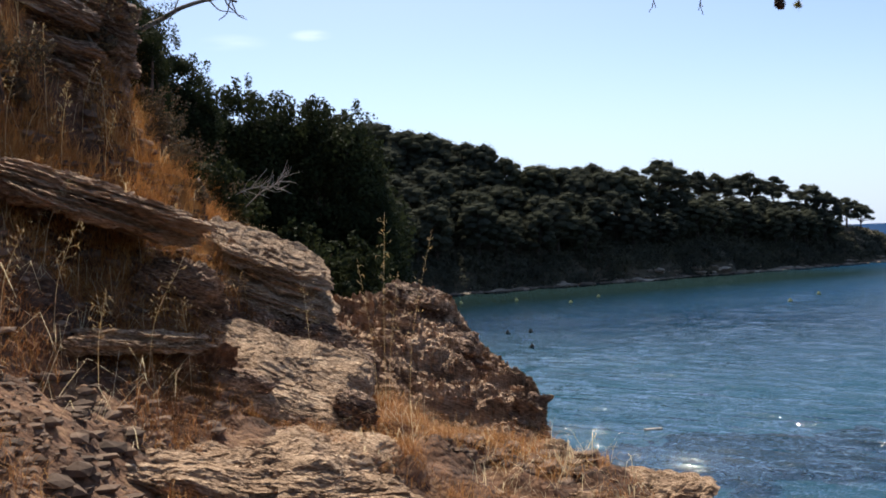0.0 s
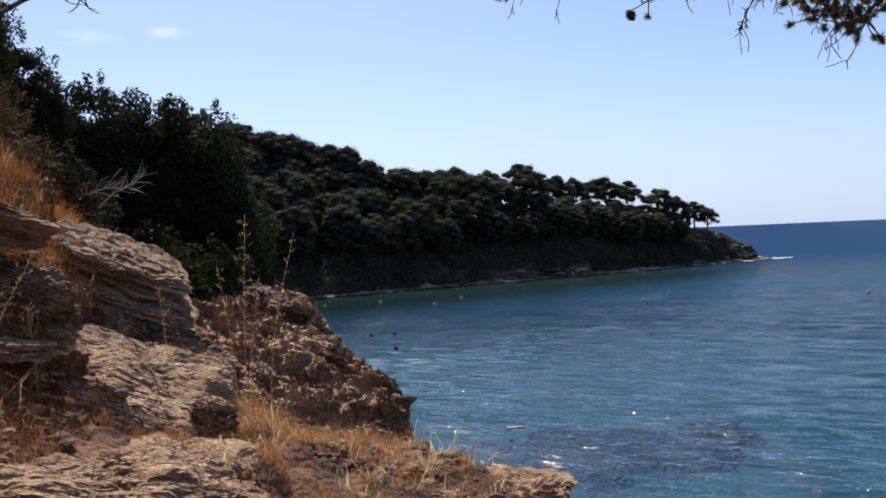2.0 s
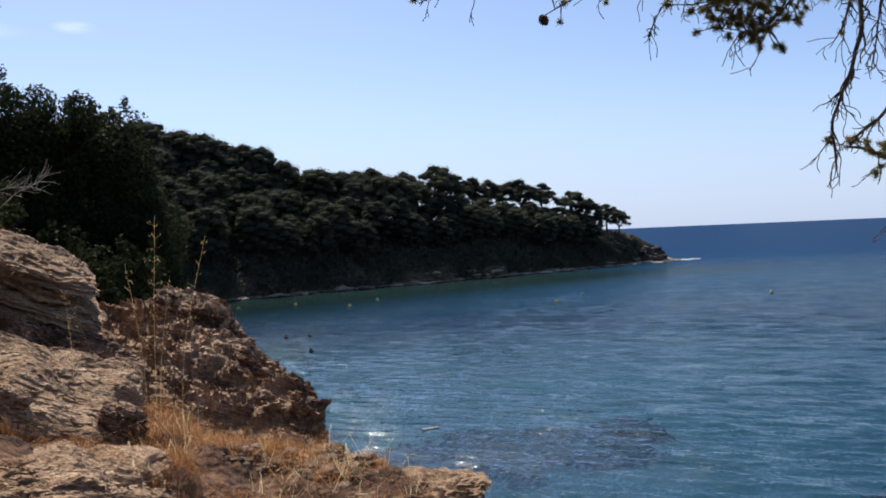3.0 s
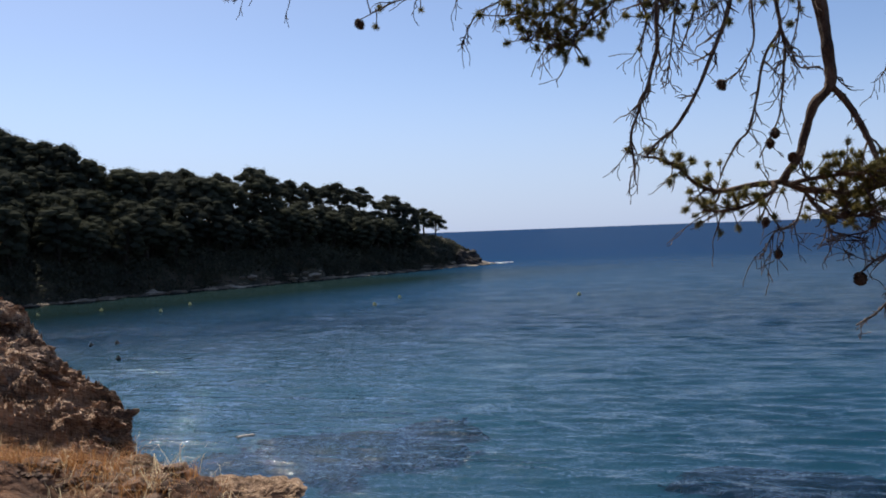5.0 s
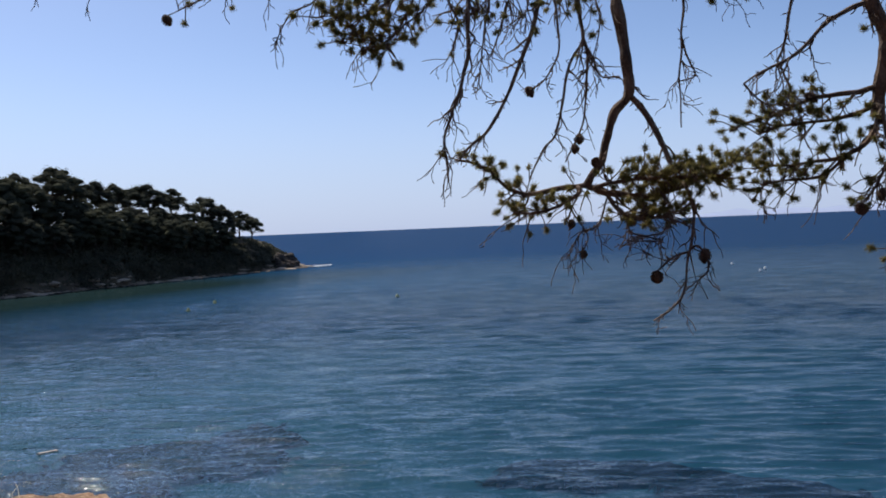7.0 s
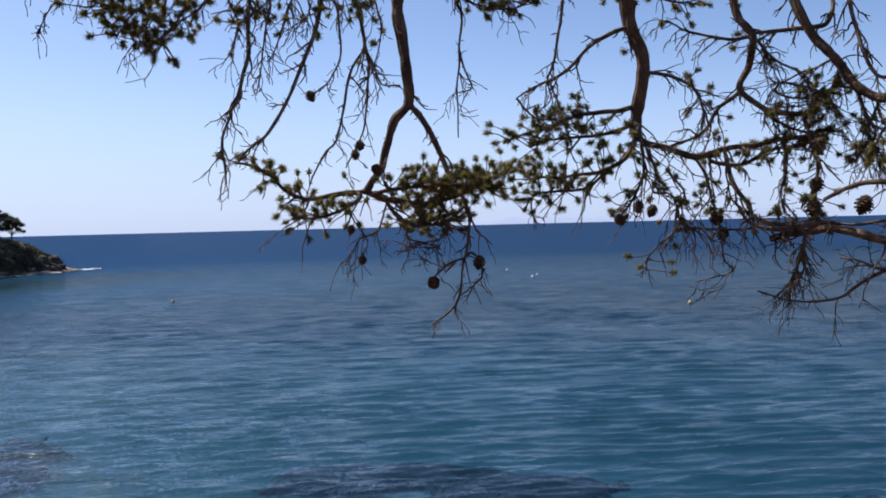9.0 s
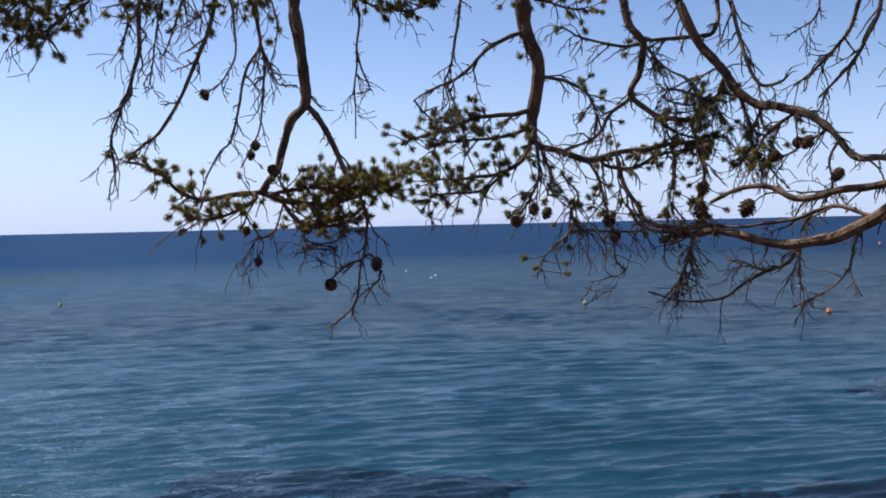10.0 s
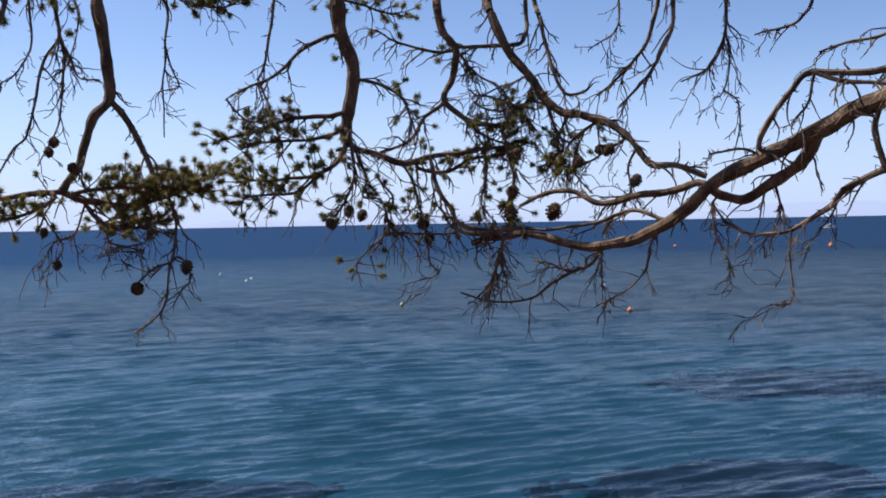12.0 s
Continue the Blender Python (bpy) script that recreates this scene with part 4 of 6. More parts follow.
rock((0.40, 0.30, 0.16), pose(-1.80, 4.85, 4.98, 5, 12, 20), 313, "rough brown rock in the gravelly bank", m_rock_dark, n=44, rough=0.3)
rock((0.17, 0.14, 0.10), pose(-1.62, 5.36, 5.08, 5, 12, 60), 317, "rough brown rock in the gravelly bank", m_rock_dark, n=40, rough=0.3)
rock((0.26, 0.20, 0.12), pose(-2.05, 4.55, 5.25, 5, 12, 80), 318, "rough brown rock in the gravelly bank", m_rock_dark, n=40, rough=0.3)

# the outcrop over the water, a pile of tilted slabs
outcrop = thing("rock_outcrop", "jagged outcrop of tilted schist slabs over the sea", "rock outcrop", pose(0, 8, 4.4))
orng = np.random.RandomState(77)


def outcrop_mesh():
    """The body of the outcrop: a steep broken face from the path's edge to its crest, ending in a drop to the sea."""
    xs = np.concatenate([np.linspace(-1.05, 0.62, 200), np.linspace(0.625, 0.95, 60)])
    vs = np.linspace(-0.15, 1.7, 210)
    X, W = np.meshgrid(xs, vs, indexing="ij")
    X, W = X.ravel(), W.ravel()
    crest = np.interp(X, [-1.1, -0.6, -0.32, 0.0, 0.16, 0.38, 0.65, 0.77, 0.84, 0.9, 0.95], [5.5, 5.58, 5.68, 5.60, 5.42, 5.15, 4.94, 4.76, 4.58, 4.0, 2.5])
    foot = np.interp(X, [-1.1, -0.4, 0.3, 0.7, 0.84, 0.95], [4.75, 4.6, 4.5, 4.38, 4.2, 2.4])
    back = np.clip(W - 1, 0, 1)
    far_y = np.interp(X, [-1.1, 0.0, 0.38, 0.65, 0.84], [9.6, 9.4, 8.8, 8.3, 7.85])
    crest = 6 - (6 - crest) * far_y / 8
    Y = 6.95 + (far_y - 6.95) * np.clip(W, -1, 1) + back * 0.5
    Z = foot + (crest - foot) * np.clip(W, -1, 1) - back * (crest - 3.2)
    X = X * Y / 8
    P = np.stack([X, Y, Z], 1)
    for h, seed in ((0.17, 95), (0.055, 97)):       # treads and risers of the broken beds
        q = (Z + 0.3 * X + 0.13 * fbm(P * np.array([1.7, 1.7, 1.0]), seed, 3) + 0.05 * cell(P * np.array([3.5, 2.0, 2.0]), seed)) / h
        r = q - np.floor(q)
        Z = Z + h * (r ** 4 - r + 0.3) * np.clip(0.75 + 0.6 * vnoise(P * 2.1, seed + 1), 0, 1) * np.clip((0.9 - X) / 0.1, 0, 1)
    P = np.stack([X, Y, Z], 1)
    face = np.array([0.05, -0.45, 0.89])
    tilt = radians(17)
    along, bed = X * math.cos(tilt) - Z * math.sin(tilt), X * math.sin(tilt) + Z * math.cos(tilt) + 0.25 * Y
    warp = [0.35 * vnoise(P * 3 + 7 * c, 81 + c) + 0.15 * vnoise(P * 9 + 7 * c, 85 + c) for c in range(2)]

    def beds(kx, kz, seed):
        return cell(np.stack([along * kx + warp[0] * kx * 0.25, bed * kz + warp[1] * kz * 0.05, Y * kx * 0.4], 1), seed)
    d = 0.085 * fbm(P * np.array([1.8, 1.8, 3.0]), 90, 3) + 0.055 * beds(3.0, 8.5, 91) + 0.036 * beds(7.0, 19, 92) + 0.022 * beds(16, 42, 93) + 0.011 * beds(34, 80, 94)
    P = P + face * (d * np.clip((0.93 - X) / 0.1, 0.2, 1))[:, None]
    nv = len(vs)
    i, j = np.meshgrid(np.arange(len(xs) - 1), np.arange(nv - 1), indexing="ij")
    a = (i * nv + j).ravel()
    return mesh_of("body", P - np.array([0, 8, 4.4]), np.stack([a, a + nv, a + nv + 1, a + 1], 1), m_rock)


part_mesh("body", outcrop_mesh(), outcrop)
# beds that stand proud along the crest
for k in range(9):
    f = k / 8
    z = 4.62 + 0.95 * f
    right = np.interp(z, [4.3, 4.5, 4.9, 5.17, 5.57], [0.80, 0.80, 0.62, 0.34, 0.02]) + orng.uniform(-0.06, 0.03)
    half = orng.uniform(0.14, 0.26)
    rear = np.interp(z, [4.6, 5.6], [7.85, 9.35])
    part_mesh("slab", jagged_rock_mesh("slab", (half, orng.uniform(0.18, 0.3), orng.uniform(0.035, 0.07)), 400 + k, m_rock_dark, 36, orng.uniform(3.5, 6), FLAT, rough=0.7, layer=0.03, step=0.06,
                                       flakes=0.9, edge=0.2), outcrop,
              at=pose((right - half * 0.9) * rear / 8, rear - 8.1, 6 - (6 - z) * rear / 8 - 4.43, orng.uniform(-10, 10), 17 + orng.uniform(-8, 8), orng.uniform(-35, 35)))
part_mesh("block", jagged_rock_mesh("block", (0.17, 0.17, 0.21), 440, m_rock_dark, 40, 5, rough=0.3, layer=0.07), outcrop, "dark square end block", pose(0.66, 7.58 - 8, 0.14, 0, 14, 25))

# cliff under the path, down to the water
for k in range(16):
    y = -3 + k * 0.75
    x = float(coast_x(np.array([y]))[0])
    rock((orng.uniform(0.5, 0.9), orng.uniform(0.5, 0.8), orng.uniform(0.9, 1.5)), pose(x + orng.uniform(-0.25, 0.15), y, orng.uniform(1.2, 2.4), 5, 12, orng.uniform(0, 90)), 500 + k,
         "rough schist block in the sea cliff", m_rock_dark, n=14, step=0.1)

# loose stones
srng = np.random.RandomState(5)
stones = Soup()
SX, SY = srng.uniform(-3.7, 1.4, 11000), srng.uniform(3.2, 9.2, 11000)
ok = (SX < coast_x(SY) - 0.1) & (vnoise(np.stack([SX * 1.4, SY * 1.4, SX * 0], 1), 9) + np.where(SX < -1.2, 0.6, -0.45) > -0.1)
SX, SY = SX[ok], SY[ok]
SZ = ground_z(SX, SY)
for k, (x, y, z) in enumerate(zip(SX, SY, SZ)):
    size = 0.010 + 0.055 * srng.random_sample() ** 5 + (0.03 if y > 6.2 else 0.0) * srng.random_sample()
    p = CV * size * np.array([srng.uniform(0.8, 1.8), srng.uniform(0.7, 1.3), srng.uniform(0.3, 0.65)]) * (1 + 0.5 * vnoise(CV * 1.6 + k * 2.3, 4))[:, None]
    a = srng.uniform(0, 6.28)
    p = p @ np.array([[math.cos(a), math.sin(a), 0], [-math.sin(a), math.cos(a), 0], [0, 0, 1]])
    stones.add(p + (x, y, z + size * 0.05), CF)
thing("stones", "loose brown stones and rubble on the bank", "stones", kind="stuff", me=stones.mesh("stones", m_pebble))

# ---- shrubs ----


def shrub(m, size, seed, label, mat, clumps=60, per=160, leaf=0.05, sprigs=0):
    """A bush: stems from one foot, clumps of small leaves with gaps, and shoots that break the outline."""
    rng = np.random.RandomState(seed)
    root = thing("shrub", label, "shrub", m, group="shrubs on the bank")
    wood, centres, radii, shoots = Soup(), [], [], []
    sx, sy, sz = size
    for k in range(clumps):
        d = rng.normal(size=3)
        d /= np.linalg.norm(d)
        d[2] = abs(d[2]) * 0.95 - 0.12
        r = rng.uniform(0.45, 1.0) ** 0.5
        c = np.array([d[0] * sx, d[1] * sy, sz * 0.25 + d[2] * sz * 1.35]) * r
        centres.append(c)
        radii.append(rng.uniform(0.16, 0.32) * (sx * sy * sz) ** (1 / 3))
        if k % 3 == 0:
            path = spline([(0, 0, -0.3), c * np.array([0.35, 0.35, 0.5]) + rng.normal(size=3) * 0.08, c], 4)
            wood.add(*tube(path, np.linspace(0.028, 0.006, len(path)), 5))
    top = sorted(range(clumps), key=lambda k: -centres[k][2])[:max(1, int(clumps * 0.75))]
    for k in range(sprigs):
        c = centres[top[rng.randint(len(top))]]
        out = c / (np.linalg.norm(c) + 1e-6) * 0.7 + rng.normal(size=3) * 0.35 + (0, 0, 0.8)
        out /= np.linalg.norm(out)
        length = rng.uniform(0.08, 0.24)
        for q in np.linspace(0.2, 1, 6):
            shoots.append(c + out * (0.2 + length * q))
    V, F = leaf_cloud(rng, centres, radii, per, leaf, 0.85)
    part_mesh("stem", wood.mesh("stem", m_twig), root)
    if shoots:
        V2, F2 = leaf_cloud(rng, shoots, [0.05] * len(shoots), 9, leaf, 1.2)
        V, F = np.vstack([V, V2]), np.vstack([F, F2 + len(V)])
    part_mesh("foliage", mesh_of("foliage", V, F, mat), root)
    return root


DARK = "dense dark green evergreen bush on the bank"
shrub(pose(-1.5, 13.4, 5.35), (1.02, 0.9, 1.92), 21, DARK, m_shrub, 150, 420, 0.042, 60)
shrub(pose(-2.45, 13.3, 5.8), (0.85, 0.8, 1.82), 22, DARK, m_shrub, 110, 380, 0.042, 60)
shrub(pose(-0.98, 13.0, 5.1), (0.62, 0.55, 1.35), 23, DARK, m_shrub, 130, 400, 0.04, 30)
shrub(pose(-3.15, 12.2, 6.3), (0.7, 0.7, 1.25), 24, "grey-green shrub leaning on the hillside", m_shrub, 80, 320, 0.036, 40)
shrub(pose(-3.02, 11.8, 7.0), (0.45, 0.45, 1.05), 38, "twiggy grey-green shrub on the steep hillside", m_shrub, 80, 340, 0.03, 50)
shrub(pose(-3.55, 11.6, 7.2), (0.65, 0.6, 1.3), 25, "tall dark shrub high on the hillside", m_shrub, 80, 320, 0.036, 40)
shrub(pose(-4.2, 11.2, 8.0), (0.8, 0.7, 1.3), 26, "tall dark shrub high on the hillside", m_shrub, 80, 300, 0.036, 30)
shrub(pose(-2.85, 9.5, 7.0), (0.34, 0.35, 1.0), 27, "twiggy grey-green half-dry shrub", m_shrub, 60, 380, 0.022, 40)
shrub(pose(-1.45, 10.9, 5.2), (0.75, 0.5, 0.62), 28, "low shaded shrub behind the rocks", m_shrub, 40, 160, 0.045, 10)
shrub(pose(-2.35, 10.6, 6.0), (0.50, 0.45, 0.66), 29, "low grey-green shrub behind the rocks", m_shrub, 40, 180, 0.04, 20)
for sx, sy, sr, sd in ((-3.35, 7.5, 0.26, 31), (-2.75, 7.9, 0.22, 32), (-3.5, 8.5, 0.34, 33), (-2.45, 8.7, 0.30, 34), (-2.9, 6.7, 0.16, 35), (-2.05, 8.2, 0.2, 36), (-3.2, 9.2, 0.4, 37)):
    shrub(pose(sx, sy, float(ground_z(sx, sy)[0]) - 0.03), (sr, sr, sr * 0.9), sd, "small dry twiggy shrub on the bank", m_brown_shrub, 24, 120, 0.022, 24)
shrub(pose(-0.8, 11.5, 4.9), (0.5, 0.5, 0.75), 30, "low shaded shrub behind the rocks", m_shrub, 40, 160, 0.045, 10)


def dead_branch(m, seed, label, mat, length=1.0, r=0.012, forks=9):
    rng = np.random.RandomState(seed)
    root = thing("dead_branch", label, "branch", m)
    main = spline([(0, 0, 0), (length * 0.35, 0.03, 0.05), (length * 0.7, -0.04, 0.02), (length, 0.02, 0.12)], 6)
    part_mesh("stem", mesh_of("stem", *tube(main, np.linspace(r, r * 0.35, len(main)), 6), mat), root)
    for k in range(forks):
        b = main[rng.randint(4, len(main) - 1)]
        e = b + np.array([rng.uniform(0.05, 0.35), rng.uniform(-0.2, 0.2), rng.uniform(-0.2, 0.25)]) * length
        path = spline([b, (b + e) / 2 + rng.normal(size=3) * 0.03, e], 4)
        part_mesh("twig", mesh_of("twig", *tube(path, np.linspace(r * 0.5, r * 0.2, len(path)), 5), mat), root)
    return root


dead_branch(pose(-2.15, 10.3, 6.55, 0, -12, 10), 3, "bleached dead branch fallen in the shrubs", m_deadwood, 0.7, 0.008, 16)
dead_branch(pose(-1.95, 10.2, 6.45, 0, -28, -15), 4, "bleached dead branch fallen in the shrubs", m_deadwood, 0.6, 0.007, 14)

# a pine added on the hill above, its crown unseen, to shade the upper bank
shade_pine = thing("pine_tree", "tall pine added on the hill, its unseen spreading crown shading the bank", "tree", pose(-5.4, 11.2, float(ground_z(-5.4, 11.2)[0])))
hrng = np.random.RandomState(15)
HZ = shade_pine.location.z
stem = spline([(0, 0, -0.4), (0.15, 0.0, 1.5), (0.1, -0.1, 3.2), (0.4, -0.2, 5.2)], 6)
part_mesh("trunk", mesh_of("trunk", *tube(stem, np.linspace(0.22, 0.09, len(stem)), 10), m_bark, True), shade_pine)
clumps_c, clumps_r = [], []
for k in range(20):
    end = np.array([hrng.uniform(-2.0, 1.0), hrng.uniform(-1.0, 2.0), hrng.uniform(12.2, 14.4) - HZ])
    b = stem[hrng.randint(9, len(stem))]
    path = spline([b, (b + end) / 2 + (0, 0, -0.3), end], 5)
    part_mesh("branch", mesh_of("branch", *tube(path, np.linspace(0.06, 0.02, len(path)), 6), m_bark), shade_pine)
    for q in range(4):
        clumps_c.append(end + hrng.normal(size=3) * np.array([0.5, 0.5, 0.25]))
        clumps_r.append(hrng.uniform(0.35, 0.7))
V, F = leaf_cloud(hrng, clumps_c, clumps_r, 200, 0.12, 0.6)
part_mesh("crown", mesh_of("crown", V, F, m_far_leaf), shade_pine)
HP = np.array(shade_pine.location[:])
low = spline([stem[8]] + [np.array(p) - HP for p in ((-4.2, 10.6, 9.1), (-3.3, 10.5, 8.45), (-2.95, 10.6, 8.52), (-2.66, 10.75, 8.72), (-2.3, 10.95, 8.86), (-2.1, 11.0, 8.82))], 7)
part_mesh("branch", mesh_of("branch", *tube(low, np.linspace(0.05, 0.012, len(low)), 7), m_twig), shade_pine)
for q, (j, dx, dz) in enumerate(((30, 0.22, 0.02), (33, 0.25, -0.16), (37, 0.2, -0.2), (39, -0.15, -0.22), (40, 0.15, -0.22), (35, 0.3, 0.1), (26, 0.2, 0.25))):
    b = low[j]
    path = spline([b, b + np.array([dx * 0.4, 0.02, dz * 0.7]), b + np.array([dx, 0.04, dz])], 5)
    path = path + np.stack([0.02 * vnoise(path * 9, q + c) for c in range(3)], 1)
    part_mesh("branch", mesh_of("branch", *tube(path, np.linspace(0.010, 0.004, len(path)), 5), m_twig), shade_pine)

# ---- dry grass ----


def blades(rng, xs, ys, zs, length, lean, width):
    n = len(xs)
    a = rng.uniform(0, 6.283, n)
    L = length * rng.uniform(0.45, 1.25, n)
    out = lean * rng.uniform(0.2, 1.6, n)
    d = np.stack([np.cos(a), np.sin(a)], 1)
    side = np.stack([-np.sin(a), np.cos(a), a * 0], 1) * (width * rng.uniform(0.6, 1.3, n))[:, None]
    P0 = np.stack([xs, ys, zs - 0.01], 1)
    P1 = P0 + np.stack([d[:, 0] * L * out * 0.35, d[:, 1] * L * out * 0.35, L * 0.62], 1)
    P2 = P0 + np.stack([d[:, 0] * L * out, d[:, 1] * L * out, L * (1.05 - 0.35 * out)], 1)
    V = np.stack([P0 - side, P0 + side, P1 + side * 0.8, P1 - side * 0.8, P2], 1).reshape(-1, 3)
    b = np.arange(n)[:, None] * 5
    F = [tuple(f) for f in (b + np.array([0, 1, 2, 3])).tolist()] + [tuple(f) for f in (b + np.array([3, 2, 4])).tolist()]
    return V, F


def grass_patch(x0, x1, y0, y1, tufts, per, length, seed, label, lean=0.6, thresh=-0.1, mat=m_grass, spread=0.05, margin=-0.05):
    rng = np.random.RandomState(seed)
    per = int(per * 1.4)
    cx, cy = rng.uniform(x0, x1, tufts), rng.uniform(y0, y1, tufts)
    d = vnoise(np.stack([cx * 2.2, cy * 2.2, cx * 0], 1), seed)
    ok = (d > thresh) & (cx < coast_x(cy) - margin)
    cx, cy = cx[ok], cy[ok]
    size = rng.uniform(0.5, 1.2, len(cx))
    bx, by = np.repeat(cx, per), np.repeat(cy, per)
    bx, by = bx + rng.normal(size=len(bx)) * spread, by + rng.normal(size=len(by)) * spread
    V, F = blades(rng, bx, by, ground_z(bx, by), length * np.repeat(size, per), lean, 0.0015)
    thing("dry_grass", label, "grass", kind="stuff", me=mesh_of("dry_grass", V, F, mat))


grass_patch(-3.6, -1.5, 6.2, 9.4, 1500, 22, 0.25, 61, "tall dry tawny grass on the upper bank", thresh=-0.45, lean=1.1, spread=0.07)
grass_patch(-2.7, -1.3, 3.3, 6.3, 1050, 20, 0.13, 62, "dry russet grass and litter on the bank", thresh=-0.45, lean=1.5, spread=0.07, mat=m_litter)
grass_patch(-0.75, 1.35, 5.6, 7.4, 560, 20, 0.12, 71, "dry russet grass along the cliff edge", thresh=-0.3, lean=1.5, spread=0.06, mat=m_litter, margin=0.3)
grass_patch(-0.75, 1.35, 5.6, 7.3, 220, 24, 0.17, 63, "dry straw-coloured grass along the cliff edge", thresh=0.05, lean=1.3, spread=0.05, margin=0.35)
grass_patch(-2.75, -1.75, 4.6, 5.9, 420, 16, 0.13, 69, "dry orange grass leaning out from under the ledge", thresh=-0.2, lean=1.5, spread=0.06)
grass_patch(-2.7, -1.5, 4.4, 6.0, 40, 3, 0.34, 70, "long pale straw stems lying in the grass", thresh=-0.8, lean=1.6, mat=m_straw, spread=0.05)
grass_patch(-1.7, -0.2, 5.8, 7.4, 420, 22, 0.14, 64, "dry russet grass between the rocks", thresh=-0.1, lean=1.2, spread=0.05, mat=m_litter)
grass_patch(-4.2, -2.2, 8.0, 11.5, 420, 22, 0.26, 65, "dry grass under the shrubs", thresh=-0.3, lean=1.0, spread=0.08)
grass_patch(-1.2, 2.6, -2.0, 4.2, 160, 20, 0.14, 66, "sparse dry grass on the path", thresh=0.1)
grass_patch(-3.2, -1.4, 4.6, 8.6, 110, 4, 0.30, 67, "long pale straw stems lying in the grass", thresh=-0.6, lean=1.5, mat=m_straw, spread=0.05)
grass_patch(-0.7, 1.2, 5.7, 7.2, 70, 5, 0.26, 68, "long pale straw stems lying in the grass", thresh=-0.6, lean=1.4, mat=m_straw, spread=0.04)


HUSK = mesh_of("husk", *tube([(0, 0, 0), (0, 0, 0.006), (0, 0, 0.014), (0, 0, 0.026)], [0.0010, 0.0027, 0.0022, 0.0004], 5), m_straw)


def oat_stalk(x, y, tall, seed, heads=18, lean=(0.05, 0.0), z=None, group="wild oat stalks"):
    """A dry wild oat: hair-thin stalk, small husks close along its upper half."""
    rng = np.random.RandomState(seed)
    z = ground_z(x, y)[0] if z is None else z
    root = thing("wild_oat", "dry straw-coloured wild oat stalk with drooping husks", "grass stalk", pose(x, y, z), group=group)
    main = spline([(0, 0, -0.03), (lean[0] * 0.25 * tall, lean[1] * 0.3 * tall, tall * 0.5), (lean[0] * tall, lean[1] * tall, tall)], 10)
    stalk = Soup()
    stalk.add(*tube(main, np.linspace(0.0017, 0.0008, len(main)), 5))
    for k in range(heads):
        f = 1 - 0.48 * (k + rng.random_sample()) / heads
        b = main[int(f * (len(main) - 1))]
        a = rng.uniform(0, 6.28)
        reach = rng.uniform(0.006, 0.035) * (1.25 + (1 - f) * 2.2)
        e = b + np.array([math.cos(a) * reach, math.sin(a) * reach, rng.uniform(0.004, 0.03)])
        stalk.add(*tube([b, (b + e) / 2 + (0, 0, 0.006), e], [0.0006] * 3, 3))
        L = rng.uniform(0.65, 1.0)
        ob = part_mesh("husk", HUSK, root, at=Matrix.Translation(e) @ Vector((math.cos(a) * 0.5, math.sin(a) * 0.5, rng.choice([-1.0, 0.9]))).to_track_quat("Z", "X").to_matrix().to_4x4())
        ob.scale = (L, L, L)
    part_mesh("stem", stalk.mesh("stem", m_straw), root)
    return root


oat_stalk(-0.38, 6.9, 1.62, 1, 34, (0.03, 0), z=4.60)
oat_stalk(-0.42, 6.85, 1.30, 2, 22, (-0.09, 0), z=4.60)
oat_stalk(-0.22, 6.85, 1.48, 3, 24, (0.15, 0), z=4.60)
oat_stalk(-0.36, 6.9, 1.2, 4, 18, (0.09, 0.04), z=4.60)
oat_stalk(-0.86, 6.6, 0.62, 5, 14, (-0.06, 0.0), z=5.12)
for k, (x, y, tall) in enumerate(((-2.25, 5.6, 0.55), (-2.05, 5.2, 0.6), (-1.75, 5.0, 0.5), (-1.6, 5.35, 0.65), (-2.5, 6.6, 0.7), (-2.7, 6.9, 0.75), (-2.35, 7.0, 0.6), (-2.1, 6.9, 0.5),
                                  (-2.9, 7.0, 0.8), (-3.0, 7.2, 0.6), (-2.6, 7.3, 0.5), (-1.95, 6.5, 0.6), (-2.2, 4.9, 0.5), (-1.45, 5.7, 0.55), (-2.75, 6.3, 0.7), (-2.45, 7.4, 0.6), (-2.3, 7.7, 0.5))):
    oat_stalk(x, y, tall, 10 + k, 20, (srng.uniform(-0.35, 0.4), srng.uniform(-0.3, 0.3)))

# ---- the pine over the path: trunk beside the standpoint, limbs hanging over the cliff ----
pine_root = Vector((3.05, -2.3, 4.0))
pine = thing("pine_tree", "old Aleppo pine with drooping bare limbs, sparse needles and cones", "tree", Matrix.Translation(pine_root))
ROOT = np.array(pine_root[:])


def one_tuft(seed):
    """A brush of needles round a short shoot, pointing along +z."""
    rng = np.random.RandomState(seed)
    V = []
    for k in range(190):
        b = np.array([0, 0, rng.uniform(-0.018, 0.010)])
        d = rng.normal(size=3) * np.array([0.75, 0.75, 0.5]) + (0, 0, 0.62)
        d /= np.linalg.norm(d)
        s = np.cross(d, rng.normal(size=3))
        s /= np.linalg.norm(s)
        e = b + d * rng.uniform(0.018, 0.038)
        V += [b - s * 0.0014, b + s * 0.0014, e]
    return np.array(V)


TUFTS = [one_tuft(900 + k) for k in range(5)]


def turned(V, d, rng):
    d = d / np.linalg.norm(d)
    u = np.cross(d, rng.normal(size=3))
    u /= np.linalg.norm(u)
    return V @ np.array([u, np.cross(d, u), d])


